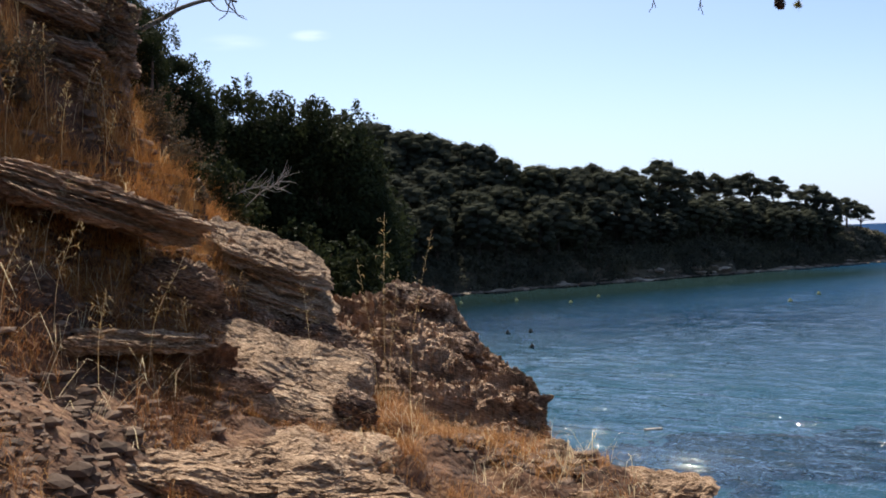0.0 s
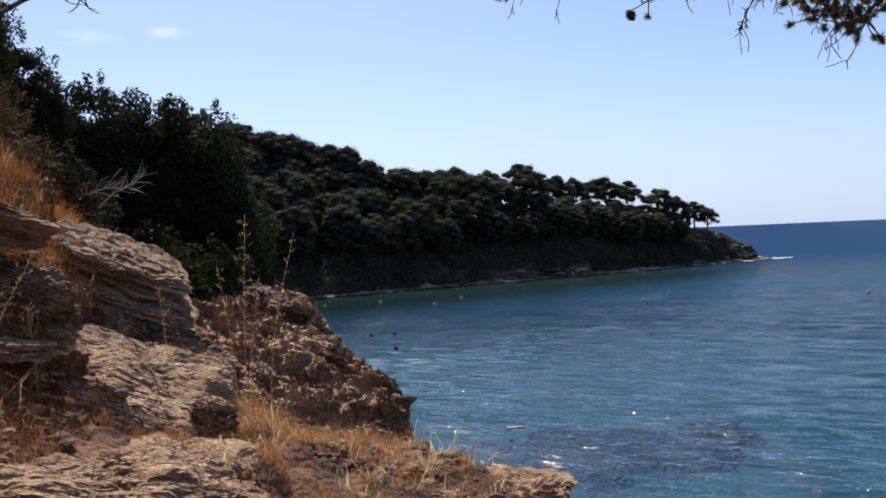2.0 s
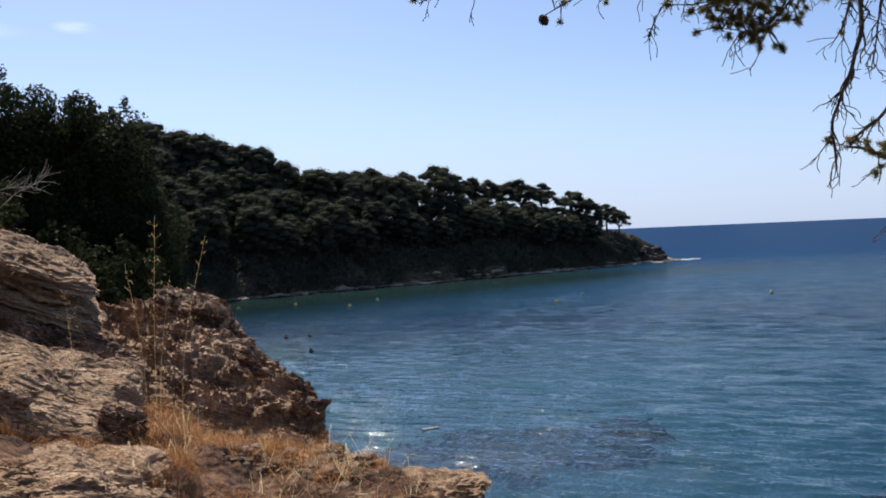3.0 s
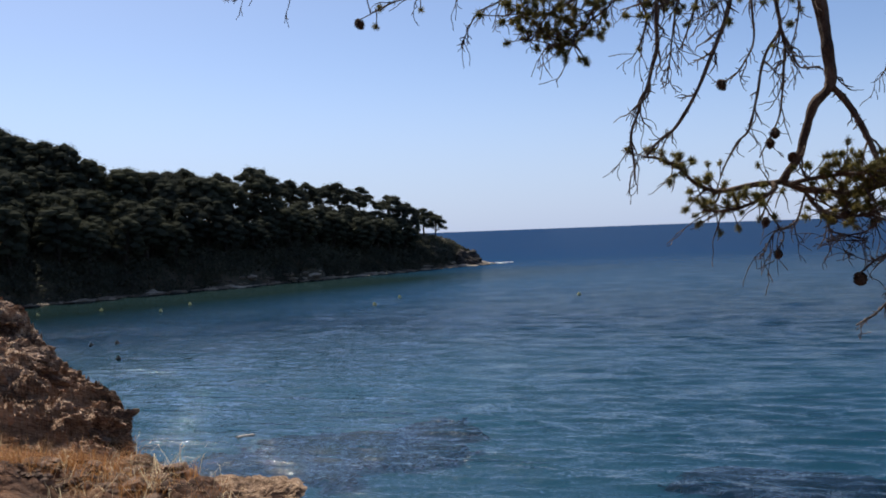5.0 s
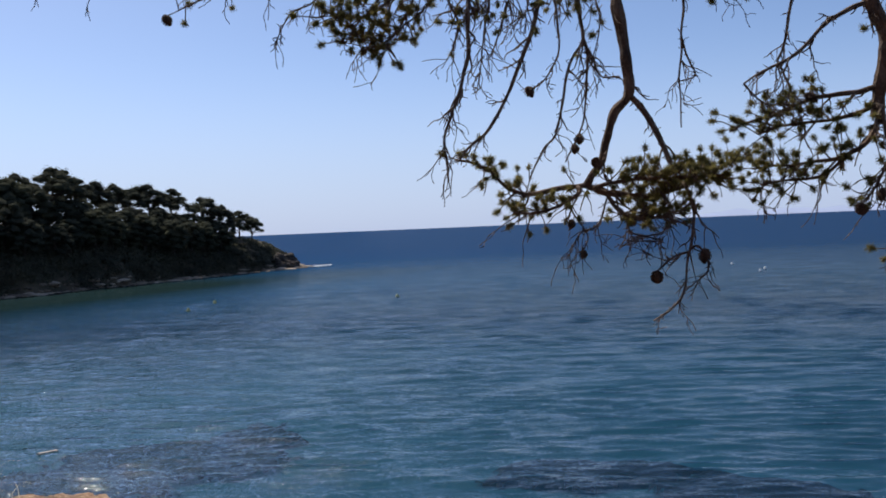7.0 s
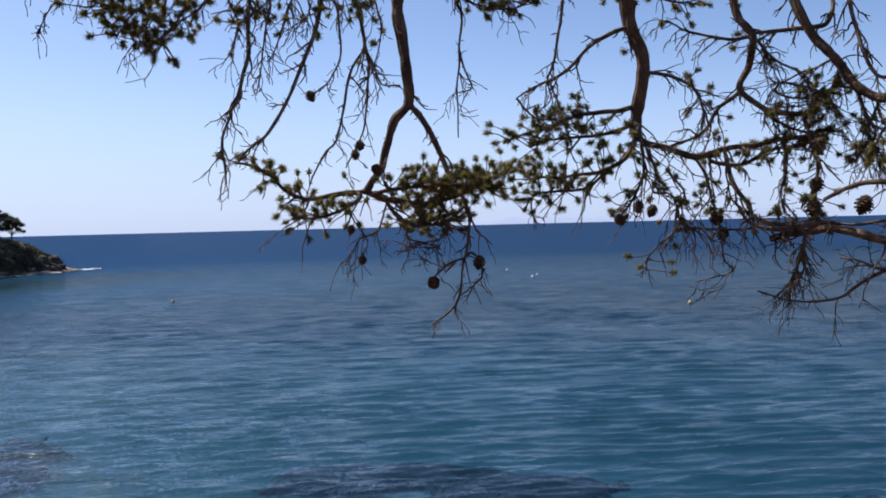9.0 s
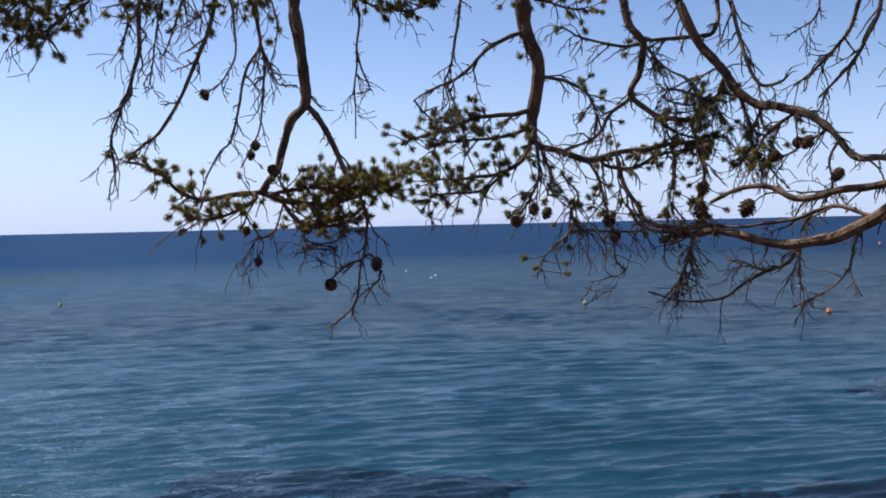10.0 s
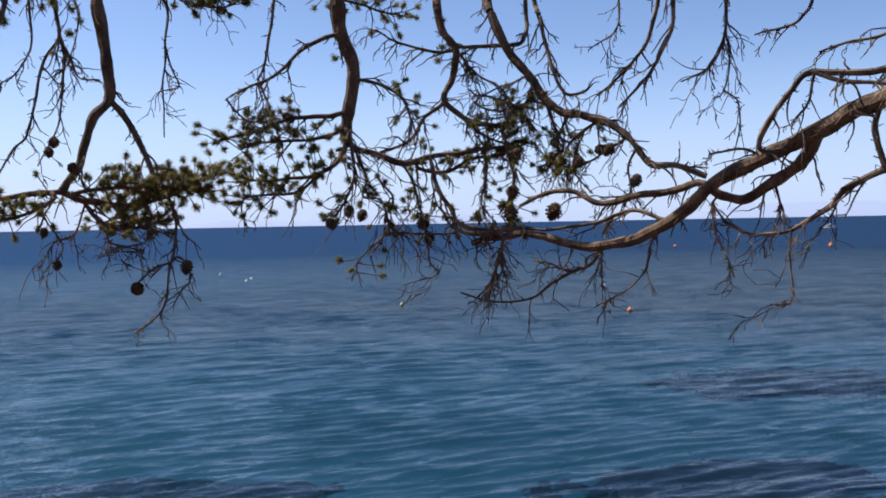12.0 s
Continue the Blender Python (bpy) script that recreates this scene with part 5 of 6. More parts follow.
def limb(points, r0, r1, twigs, tufts, mat, seed):
    """A crooked branch with forking side twigs, and needle tufts near its end."""
    rng = np.random.RandomState(seed + 50)
    P = np.array(points) - ROOT
    path = spline(P, 7)
    jit = np.stack([vnoise(path * 9 + 5 * c, seed) for c in range(3)], 1)
    ends = np.minimum(1, np.minimum(np.arange(len(path)), np.arange(len(path))[::-1]) / 4)[:, None]
    path = path + jit * (0.008 + 0.10 * r0) * ends
    radii = np.linspace(r0, r1, len(path)) * (1 + 0.16 * vnoise(path * 25, seed + 7))
    soup, needles = Soup(), Soup()
    soup.add(*tube(path, radii, 9 if r0 > 0.02 else 6))
    seg = np.gradient(path, axis=0)
    seg /= np.linalg.norm(seg, axis=1)[:, None]
    tips = []

    def twig(b, d, length, r, depth):
        q = [b]
        step = d / np.linalg.norm(d)
        for k in range(4):
            step = step + rng.normal(size=3) * 0.30 + np.array([0, 0, -0.14])
            step /= np.linalg.norm(step)
            q.append(q[-1] + step * length / 4)
        w = spline(q, 3)
        soup.add(*tube(w, np.maximum(np.linspace(r, r * 0.4, len(w)), 0.0017), 5))
        tips.append((w[-1], step))
        if depth:
            for k in range(rng.randint(2, 5)):
                j = rng.randint(3, len(w) - 1)
                twig(w[j], step + rng.normal(size=3) * 0.45, length * rng.uniform(0.3, 0.7), r * 0.6, depth - 1)
    for k in range(int(twigs * 1.6 + 0.5)):
        j = rng.randint(2, len(path) - 1)
        d = seg[j] * 1.0 + rng.normal(size=3) * 0.42 + (0, 0, -0.25)
        twig(path[j], d, rng.uniform(0.06, 0.21), min(radii[j] * 0.5, 0.005) + 0.0008, 1 if rng.random_sample() < 0.75 else 0)
    for k in range(int(12 + 16 * len(points) / 4) if r0 < 0.02 else 10):     # short broken spurs
        j = rng.randint(1, len(path) - 1)
        d = seg[j] * 0.3 + rng.normal(size=3) * 0.7
        d /= np.linalg.norm(d)
        L = rng.uniform(0.008, 0.028)
        soup.add(*tube([path[j], path[j] + d * (radii[j] + L * 0.5), path[j] + d * (radii[j] + L) + rng.normal(size=3) * 0.005], [0.0026, 0.0022, 0.0013], 4))
    for k in range(int(tufts * 2.1 + 0.5)):
        f = rng.uniform(0.3, 1.0)
        j = min(len(path) - 1, int(f * (len(path) - 1)))
        d = seg[j] * 0.45 + rng.normal(size=3) * 0.62 + (0, 0, 0.4)
        d /= np.linalg.norm(d)
        b = path[j]
        e = b + d * rng.uniform(0.03, 0.14)
        soup.add(*tube([b, (b + e) / 2 + rng.normal(size=3) * 0.005, e], [0.003, 0.0026, 0.0022], 5))
        V = turned(TUFTS[rng.randint(5)], d + rng.normal(size=3) * 0.25, rng) * rng.uniform(0.75, 1.1) + e
        needles.add(V, np.arange(len(V)).reshape(-1, 3))
    br = part_mesh("branch", soup.mesh("branch", mat), pine)
    if tufts:
        part_mesh("needles", needles.mesh("needles", m_needle), br, "yellow-green pine needles in brushes")
    return br


def cone_mesh():
    """An open pine cone, 1 unit in radius: a core and spiral rows of raised scales."""
    soup = Soup()
    core = spline([(0, 0, -1.25), (0, 0, -0.3), (0, 0, 0.6), (0, 0, 1.35)], 3)
    soup.add(*tube(core, np.interp(core[:, 2], [-1.25, -0.5, 0.6, 1.35], [0.35, 0.7, 0.55, 0.12]), 8))
    for k in range(46):
        f = k / 45
        a, z = k * 2.4, -1.15 + 2.3 * f
        r = np.interp(f, [0, 0.3, 0.7, 1], [0.65, 1.0, 0.75, 0.2])
        d, t = np.array([math.cos(a), math.sin(a), 0.25]), np.array([-math.sin(a), math.cos(a), 0])
        c, up = np.array([0, 0, z]), np.array([0, 0, 1.0])
        w = 0.2 * (r + 0.3)
        soup.add([c + d * r * 0.3 - t * w, c + d * r * 0.3 + t * w, c + d * r * 0.95 + t * w * 1.2 + up * 0.05, c + d * r * 1.08 + up * 0.14, c + d * r * 0.95 - t * w * 1.2 + up * 0.05,
                  c + d * r * 0.8 - up * 0.12], [(0, 1, 2, 3, 4), (0, 5, 1), (1, 5, 2), (2, 5, 3), (3, 5, 4), (4, 5, 0)])
    return soup.mesh("cone", m_cone)


CONE = cone_mesh()


def cone(x, y, z, r):
    ob = part_mesh("cone", CONE, pine, "dark open pine cone", pose(x - ROOT[0], y - ROOT[1], z - ROOT[2], 170 + 40 * math.sin(x * 9), 30 * math.cos(y * 7), x * 200))
    ob.scale = (r, r, r * 0.82)


# trunk and the overhead limbs that carry the hanging ones
trunk_path = spline([(0, 0, -0.4), (0.05, 0.1, 1.2), (-0.02, 0.35, 2.4), (0.25, 0.5, 3.4), (0.1, 0.4, 5.0), (-0.3, 0.2, 6.6)], 8)
part_mesh("trunk", mesh_of("trunk", *tube(trunk_path, np.linspace(0.24, 0.10, len(trunk_path)) * (1 + 0.1 * vnoise(trunk_path * 4, 3)), 14), m_bark, True), pine)
overhead = spline([(0.05, 0.35, 3.5), (0.9, 1.4, 3.4), (1.4, 2.9, 3.6), (1.0, 4.6, 3.78), (0.0, 5.8, 3.76), (-1.15, 6.35, 3.70), (-2.3, 6.55, 3.62), (-3.2, 6.5, 3.55)], 8)
part_mesh("limb", mesh_of("limb", *tube(overhead, np.linspace(0.10, 0.022, len(overhead)), 10), m_bark, True), pine)

# limbs: control points, radii at both ends, number of side twigs and of needle tufts
limb([(3.323, 3.173, 7.765), (3.370, 3.218, 7.239), (3.367, 3.221, 7.079), (3.376, 3.212, 6.918), (3.387, 3.200, 6.730), (3.395, 3.192, 6.582), (3.345, 3.244, 6.502), (3.317, 3.273, 6.381), (3.296, 3.294, 6.274), (3.240, 3.349, 6.168)], 0.0327, 0.0163, 6, 0, m_bark, 1)
limb([(3.395, 3.192, 6.582), (3.422, 3.145, 6.512), (3.451, 3.095, 6.416), (3.472, 3.052, 6.306), (3.485, 3.017, 6.224)], 0.0190, 0.0108, 5, 0, m_bark, 2)
limb([(3.240, 3.349, 6.168), (3.126, 3.422, 6.156), (3.010, 3.490, 6.131), (2.916, 3.536, 6.172), (2.843, 3.564, 6.250), (2.769, 3.589, 6.288), (2.685, 3.621, 6.305)], 0.0136, 0.0053, 4, 16, m_bark, 3)
limb([(3.240, 3.349, 6.168), (3.330, 3.288, 6.125), (3.438, 3.205, 6.104), (3.563, 3.095, 6.133), (3.686, 2.980, 6.199), (3.797, 2.871, 6.265)], 0.0163, 0.0083, 4, 46, m_bark, 4)
limb([(3.279, 3.323, 6.150), (3.243, 3.276, 6.151), (3.328, 3.172, 6.175), (3.427, 3.046, 6.184), (3.522, 2.916, 6.180), (3.612, 2.784, 6.162)], 0.0108, 0.0053, 3, 40, m_bark, 5)
limb([(3.207, 3.369, 6.164), (3.186, 3.331, 6.140), (3.116, 3.374, 6.088), (3.026, 3.432, 6.050), (2.917, 3.503, 6.053)], 0.0108, 0.0053, 3, 18, m_bark, 6)
limb([(3.317, 3.297, 6.132), (3.370, 3.218, 6.015), (3.462, 3.119, 5.998), (3.552, 3.016, 6.035)], 0.0109, 0.0054, 8, 24, m_twig, 7)
limb([(3.598, 3.062, 6.152), (3.554, 3.014, 6.144), (3.564, 2.976, 6.048), (3.546, 2.972, 5.940), (3.521, 2.976, 5.838), (3.492, 2.984, 5.673), (3.450, 3.007, 5.595), (3.370, 3.071, 5.525)], 0.0109, 0.0032, 9, 0, m_twig, 8)
limb([(3.521, 2.976, 5.838), (3.456, 3.013, 5.814), (3.387, 3.053, 5.753)], 0.0067, 0.0040, 2, 0, m_twig, 9)
limb([(3.525, 2.975, 5.853), (3.541, 2.925, 5.854), (3.544, 2.896, 5.752), (3.470, 2.959, 5.662)], 0.0059, 0.0027, 4, 0, m_twig, 10)
limb([(3.136, 3.362, 6.103), (3.199, 3.388, 6.034), (3.227, 3.326, 5.925), (3.184, 3.333, 5.852)], 0.0054, 0.0027, 4, 0, m_twig, 11)
limb([(3.370, 3.218, 6.015), (3.375, 3.189, 5.933), (3.453, 3.079, 5.889), (3.332, 3.186, 5.894)], 0.0054, 0.0027, 6, 0, m_twig, 12)
limb([(2.736, 3.650, 7.744), (2.674, 3.442, 7.147), (2.661, 3.452, 7.000), (2.652, 3.458, 6.804), (2.633, 3.473, 6.632), (2.592, 3.503, 6.510), (2.554, 3.531, 6.388), (2.563, 3.525, 6.265), (2.565, 3.523, 6.204)], 0.0127, 0.0038, 16, 0, m_twig, 13)
limb([(3.141, 3.391, 7.762), (2.983, 3.315, 7.183), (2.970, 3.326, 7.030), (2.944, 3.349, 6.878), (2.897, 3.389, 6.725), (2.846, 3.432, 6.573), (2.785, 3.481, 6.446), (2.716, 3.536, 6.371), (2.665, 3.574, 6.296)], 0.0156, 0.0052, 12, 0, m_twig, 14)
limb([(2.970, 3.326, 7.030), (3.011, 3.289, 7.031), (3.032, 3.270, 6.879), (3.021, 3.281, 6.751), (2.981, 3.316, 6.649), (2.923, 3.367, 6.603)], 0.0065, 0.0031, 5, 0, m_twig, 15)
limb([(3.141, 3.391, 7.762), (3.144, 3.303, 7.159), (3.159, 3.288, 7.003), (3.180, 3.267, 6.847), (3.135, 3.311, 6.729), (3.103, 3.341, 6.559), (3.071, 3.370, 6.403), (3.031, 3.406, 6.338), (2.979, 3.451, 6.195)], 0.0106, 0.0040, 7, 0, m_twig, 16)
limb([(3.180, 3.267, 6.847), (3.198, 3.250, 6.768), (3.188, 3.259, 6.585), (3.161, 3.286, 6.427), (3.106, 3.337, 6.276)], 0.0080, 0.0032, 8, 0, m_twig, 17)
limb([(3.177, 3.270, 6.869), (3.234, 3.262, 6.747), (3.284, 3.259, 6.672), (3.367, 3.221, 6.671)], 0.0053, 0.0041, 1, 0, m_twig, 18)
limb([(3.505, 2.955, 7.769), (3.627, 3.083, 7.264), (3.631, 3.078, 7.099), (3.644, 3.062, 7.016), (3.636, 3.072, 6.852), (3.626, 3.084, 6.659), (3.626, 3.084, 6.424)], 0.0111, 0.0033, 3, 0, m_twig, 19)
limb([(3.636, 3.072, 6.852), (3.657, 3.047, 6.727), (3.668, 3.033, 6.658), (3.629, 3.080, 6.645)], 0.0056, 0.0028, 1, 0, m_twig, 20)
limb([(2.945, 3.550, 7.755), (2.878, 3.406, 7.129), (2.855, 3.425, 6.977), (2.824, 3.451, 6.850), (2.783, 3.483, 6.749)], 0.0078, 0.0026, 8, 0, m_twig, 21)
limb([(2.841, 3.600, 7.749), (2.770, 3.430, 7.114), (2.746, 3.449, 6.914), (2.733, 3.459, 6.740), (2.710, 3.477, 6.603)], 0.0064, 0.0026, 8, 0, m_twig, 22)
limb([(3.232, 3.282, 7.764), (3.200, 3.248, 7.160), (3.225, 3.223, 7.030), (3.241, 3.207, 6.899), (3.200, 3.248, 6.716)], 0.0067, 0.0027, 4, 2, m_twig, 23)
limb([(2.632, 3.700, 7.738), (2.552, 3.532, 7.213), (2.396, 3.599, 7.051), (2.244, 3.656, 6.941), (2.097, 3.703, 6.936)], 0.0127, 0.0050, 8, 22, m_bark, 24)
limb([(2.527, 3.750, 7.733), (2.474, 3.587, 7.135), (2.412, 3.588, 6.934), (2.316, 3.611, 6.828), (2.204, 3.641, 6.782)], 0.0076, 0.0037, 5, 18, m_bark, 25)
limb([(2.632, 3.700, 7.738), (2.552, 3.533, 7.189), (2.585, 3.508, 7.021), (2.621, 3.482, 6.901), (2.599, 3.498, 6.803)], 0.0076, 0.0038, 8, 2, m_twig, 26)
limb([(2.005, 4.000, 7.705), (1.936, 3.904, 7.119), (1.674, 3.970, 7.037), (1.473, 3.996, 6.933)], 0.0076, 0.0025, 4, 3, m_twig, 27)
limb([(2.214, 3.900, 7.716), (2.119, 3.807, 7.093), (1.970, 3.831, 6.954), (1.881, 3.820, 6.808)], 0.0064, 0.0025, 9, 0, m_twig, 28)
limb([(1.273, 4.159, 7.656), (1.279, 4.168, 7.137), (1.071, 4.175, 7.075), (0.960, 4.150, 7.018)], 0.0051, 0.0025, 3, 2, m_twig, 29)
limb([(3.414, 3.064, 7.767), (3.576, 3.141, 7.265), (3.716, 2.974, 7.151), (3.833, 2.823, 7.063)], 0.0083, 0.0042, 3, 20, m_bark, 30)
limb([(3.576, 3.141, 7.265), (3.600, 3.050, 7.110), (3.680, 2.930, 7.040), (3.760, 2.820, 7.035), (3.820, 2.750, 7.080)], 0.0070, 0.0030, 5, 20, m_bark, 106)
limb([(4.050, 2.300, 7.780), (4.177, 2.483, 7.202), (4.270, 2.318, 7.080), (4.357, 2.151, 7.025)], 0.0085, 0.0043, 4, 18, m_bark, 31)
limb([(2.841, 3.600, 7.749), (2.809, 3.398, 7.165), (2.758, 3.418, 7.035), (2.689, 3.451, 6.955), (2.630, 3.475, 6.901)], 0.0064, 0.0025, 5, 12, m_twig, 32)
limb([(3.141, 3.391, 7.762), (3.030, 3.272, 7.184), (3.064, 3.240, 7.045), (3.154, 3.153, 6.994)], 0.0065, 0.0026, 4, 12, m_twig, 33)
limb([(2.736, 3.650, 7.744), (2.608, 3.492, 7.143), (2.490, 3.536, 6.985), (2.335, 3.599, 6.829), (2.297, 3.584, 6.775)], 0.0064, 0.0025, 4, 12, m_twig, 34)
limb([(2.423, 3.800, 7.727), (2.359, 3.663, 7.127), (2.213, 3.694, 6.896), (2.145, 3.676, 6.802)], 0.0064, 0.0025, 4, 12, m_twig, 35)
limb([(2.318, 3.850, 7.722), (2.226, 3.745, 7.117), (2.122, 3.747, 6.971), (2.041, 3.734, 6.925)], 0.0051, 0.0025, 3, 6, m_twig, 36)
limb([(2.945, 3.550, 7.755), (2.866, 3.351, 7.167), (2.883, 3.303, 6.987), (2.837, 3.309, 6.907)], 0.0051, 0.0025, 4, 5, m_twig, 37)
limb([(3.510, 3.142, 6.121), (3.482, 3.097, 6.133), (3.503, 3.047, 6.010), (3.454, 3.078, 5.930), (3.350, 3.166, 5.915)], 0.0054, 0.0027, 7, 0, m_twig, 38)
limb([(3.325, 3.286, 6.115), (3.263, 3.303, 5.978), (3.193, 3.347, 5.940), (3.142, 3.373, 5.861)], 0.0054, 0.0027, 7, 0, m_twig, 39)
limb([(4.276, 2.308, 6.248), (4.298, 2.230, 6.134), (4.270, 2.248, 6.024), (4.279, 2.194, 5.940)], 0.0071, 0.0028, 12, 0, m_twig, 40)
limb([(4.595, 1.860, 6.371), (4.573, 1.826, 6.230), (4.532, 1.840, 6.093), (4.528, 1.757, 5.982)], 0.0087, 0.0028, 13, 0, m_twig, 41)
limb([(4.734, 1.628, 6.716), (4.701, 1.673, 6.581), (4.650, 1.766, 6.531), (4.596, 1.858, 6.522)], 0.0073, 0.0029, 15, 0, m_twig, 42)
limb([(4.710, 1.660, 6.620), (4.733, 1.470, 6.550), (4.693, 1.487, 6.375), (4.682, 1.408, 6.237), (4.676, 1.307, 6.127)], 0.0087, 0.0028, 13, 0, m_twig, 43)
limb([(4.639, 2.015, 6.893), (4.665, 1.910, 6.770), (4.697, 1.782, 6.675), (4.699, 1.728, 6.559)], 0.0074, 0.0029, 13, 0, m_twig, 44)
limb([(4.734, 1.628, 6.716), (4.773, 1.669, 6.753), (4.722, 1.762, 6.703), (4.659, 1.881, 6.655), (4.613, 1.949, 6.686)], 0.0074, 0.0029, 12, 0, m_twig, 45)
limb([(4.050, 2.300, 7.780), (4.184, 2.471, 7.257), (4.196, 2.466, 7.092), (4.211, 2.455, 6.953), (4.241, 2.418, 6.813), (4.253, 2.412, 6.674), (4.245, 2.442, 6.564), (4.245, 2.458, 6.425)], 0.0398, 0.0300, 6, 2, m_bark, 46)
limb([(4.245, 2.458, 6.425), (4.277, 2.417, 6.373), (4.331, 2.336, 6.347), (4.401, 2.218, 6.303), (4.467, 2.098, 6.331), (4.530, 1.978, 6.343), (4.588, 1.858, 6.370), (4.638, 1.750, 6.379)], 0.0190, 0.0105, 6, 3, m_bark, 105)
limb([(4.211, 2.455, 6.953), (4.118, 2.503, 6.914), (4.018, 2.589, 6.835), (3.923, 2.660, 6.724), (3.827, 2.728, 6.667), (3.727, 2.798, 6.595)], 0.0128, 0.0041, 8, 0, m_twig, 47)
limb([(3.868, 2.518, 7.776), (3.953, 2.651, 7.191), (3.941, 2.670, 7.056), (3.930, 2.686, 6.919), (3.917, 2.704, 6.783), (3.895, 2.735, 6.702)], 0.0097, 0.0056, 4, 0, m_twig, 48)
limb([(3.895, 2.735, 6.702), (3.915, 2.707, 6.618), (3.937, 2.675, 6.534), (3.960, 2.641, 6.492)], 0.0056, 0.0028, 3, 0, m_twig, 49)
limb([(4.245, 2.442, 6.564), (4.107, 2.522, 6.533), (3.999, 2.617, 6.520), (3.889, 2.710, 6.465), (3.784, 2.788, 6.424), (3.686, 2.852, 6.380)], 0.0142, 0.0041, 4, 14, m_bark, 50)
limb([(4.245, 2.451, 6.484), (4.104, 2.507, 6.434), (3.996, 2.586, 6.407), (3.863, 2.694, 6.394), (3.759, 2.754, 6.361)], 0.0114, 0.0041, 4, 14, m_bark, 51)
limb([(4.250, 2.452, 6.417), (4.156, 2.460, 6.309), (4.087, 2.517, 6.254), (4.002, 2.594, 6.228), (3.885, 2.715, 6.218), (3.781, 2.809, 6.207)], 0.0142, 0.0041, 5, 18, m_bark, 52)
limb([(4.087, 2.517, 6.254), (4.019, 2.573, 6.172), (3.927, 2.645, 6.147), (3.818, 2.737, 6.136), (3.758, 2.755, 6.109)], 0.0084, 0.0041, 6, 15, m_bark, 53)
limb([(3.727, 2.798, 6.595), (3.777, 2.730, 6.500), (3.839, 2.642, 6.483), (3.883, 2.576, 6.427)], 0.0054, 0.0033, 5, 5, m_twig, 54)
limb([(4.248, 2.415, 6.733), (4.292, 2.277, 6.690), (4.341, 2.181, 6.616), (4.358, 2.147, 6.517), (4.352, 2.160, 6.435)], 0.0099, 0.0043, 10, 5, m_twig, 55)
limb([(4.185, 2.475, 6.463), (4.167, 2.400, 6.444), (4.165, 2.371, 6.276), (4.135, 2.389, 6.139), (4.078, 2.453, 6.017)], 0.0112, 0.0042, 12, 9, m_twig, 56)
limb([(4.277, 2.417, 6.373), (4.230, 2.391, 6.363), (4.248, 2.341, 6.221), (4.231, 2.355, 6.138), (4.265, 2.275, 6.108), (4.269, 2.249, 5.969), (4.202, 2.356, 5.833), (4.181, 2.377, 5.750)], 0.0085, 0.0028, 13, 9, m_twig, 57)
limb([(4.401, 2.218, 6.303), (4.407, 2.162, 6.188), (4.418, 2.139, 6.076), (4.425, 2.123, 6.006)], 0.0086, 0.0043, 8, 6, m_twig, 58)
limb([(4.425, 2.123, 6.006), (4.436, 2.100, 5.921), (4.424, 2.088, 5.796), (4.425, 2.045, 5.741), (4.334, 2.197, 5.689)], 0.0057, 0.0028, 9, 0, m_twig, 59)
limb([(4.260, 2.265, 5.949), (4.363, 2.176, 5.952), (4.436, 2.061, 5.940), (4.495, 1.970, 5.946)], 0.0071, 0.0043, 6, 0, m_twig, 60)
limb([(4.467, 2.098, 6.331), (4.431, 2.039, 6.183), (4.430, 1.968, 6.070), (4.418, 1.921, 6.001), (4.425, 1.827, 5.964), (4.435, 1.721, 5.943)], 0.0115, 0.0139, 8, 5, m_twig, 61)
limb([(4.123, 1.991, 7.747), (4.595, 2.115, 7.269), (4.590, 2.095, 7.096), (4.589, 2.066, 6.978), (4.605, 2.000, 6.887), (4.587, 2.010, 6.746), (4.556, 2.049, 6.635), (4.568, 1.990, 6.560), (4.588, 1.912, 6.513), (4.638, 1.749, 6.482)], 0.0266, 0.0116, 8, 3, m_bark, 62)
limb([(4.556, 2.049, 6.635), (4.613, 2.075, 6.629), (4.535, 2.156, 6.545), (4.476, 2.191, 6.445), (4.405, 2.249, 6.390), (4.307, 2.355, 6.342)], 0.0133, 0.0057, 8, 0, m_twig, 63)
limb([(4.439, 2.149, 6.319), (4.464, 2.158, 6.274), (4.521, 2.035, 6.254), (4.575, 1.910, 6.318), (4.624, 1.787, 6.334), (4.677, 1.640, 6.400)], 0.0116, 0.0058, 8, 16, m_bark, 64)
limb([(4.568, 1.990, 6.560), (4.617, 1.896, 6.472), (4.630, 1.817, 6.411), (4.651, 1.713, 6.390)], 0.0088, 0.0043, 8, 11, m_bark, 65)
limb([(4.631, 1.772, 6.487), (4.607, 1.725, 6.362), (4.580, 1.690, 6.223), (4.540, 1.691, 6.088), (4.506, 1.675, 5.968)], 0.0116, 0.0070, 15, 10, m_twig, 66)
limb([(4.652, 1.891, 6.659), (4.633, 1.900, 6.599), (4.656, 1.796, 6.562), (4.677, 1.692, 6.581), (4.686, 1.613, 6.628)], 0.0059, 0.0029, 17, 6, m_twig, 67)
limb([(4.659, 1.881, 6.655), (4.675, 1.746, 6.614), (4.693, 1.644, 6.523), (4.686, 1.616, 6.452)], 0.0059, 0.0029, 17, 6, m_twig, 68)
limb([(4.639, 2.015, 6.893), (4.564, 2.102, 6.881), (4.451, 2.261, 6.925), (4.370, 2.343, 6.988)], 0.0104, 0.0043, 9, 0, m_twig, 69)
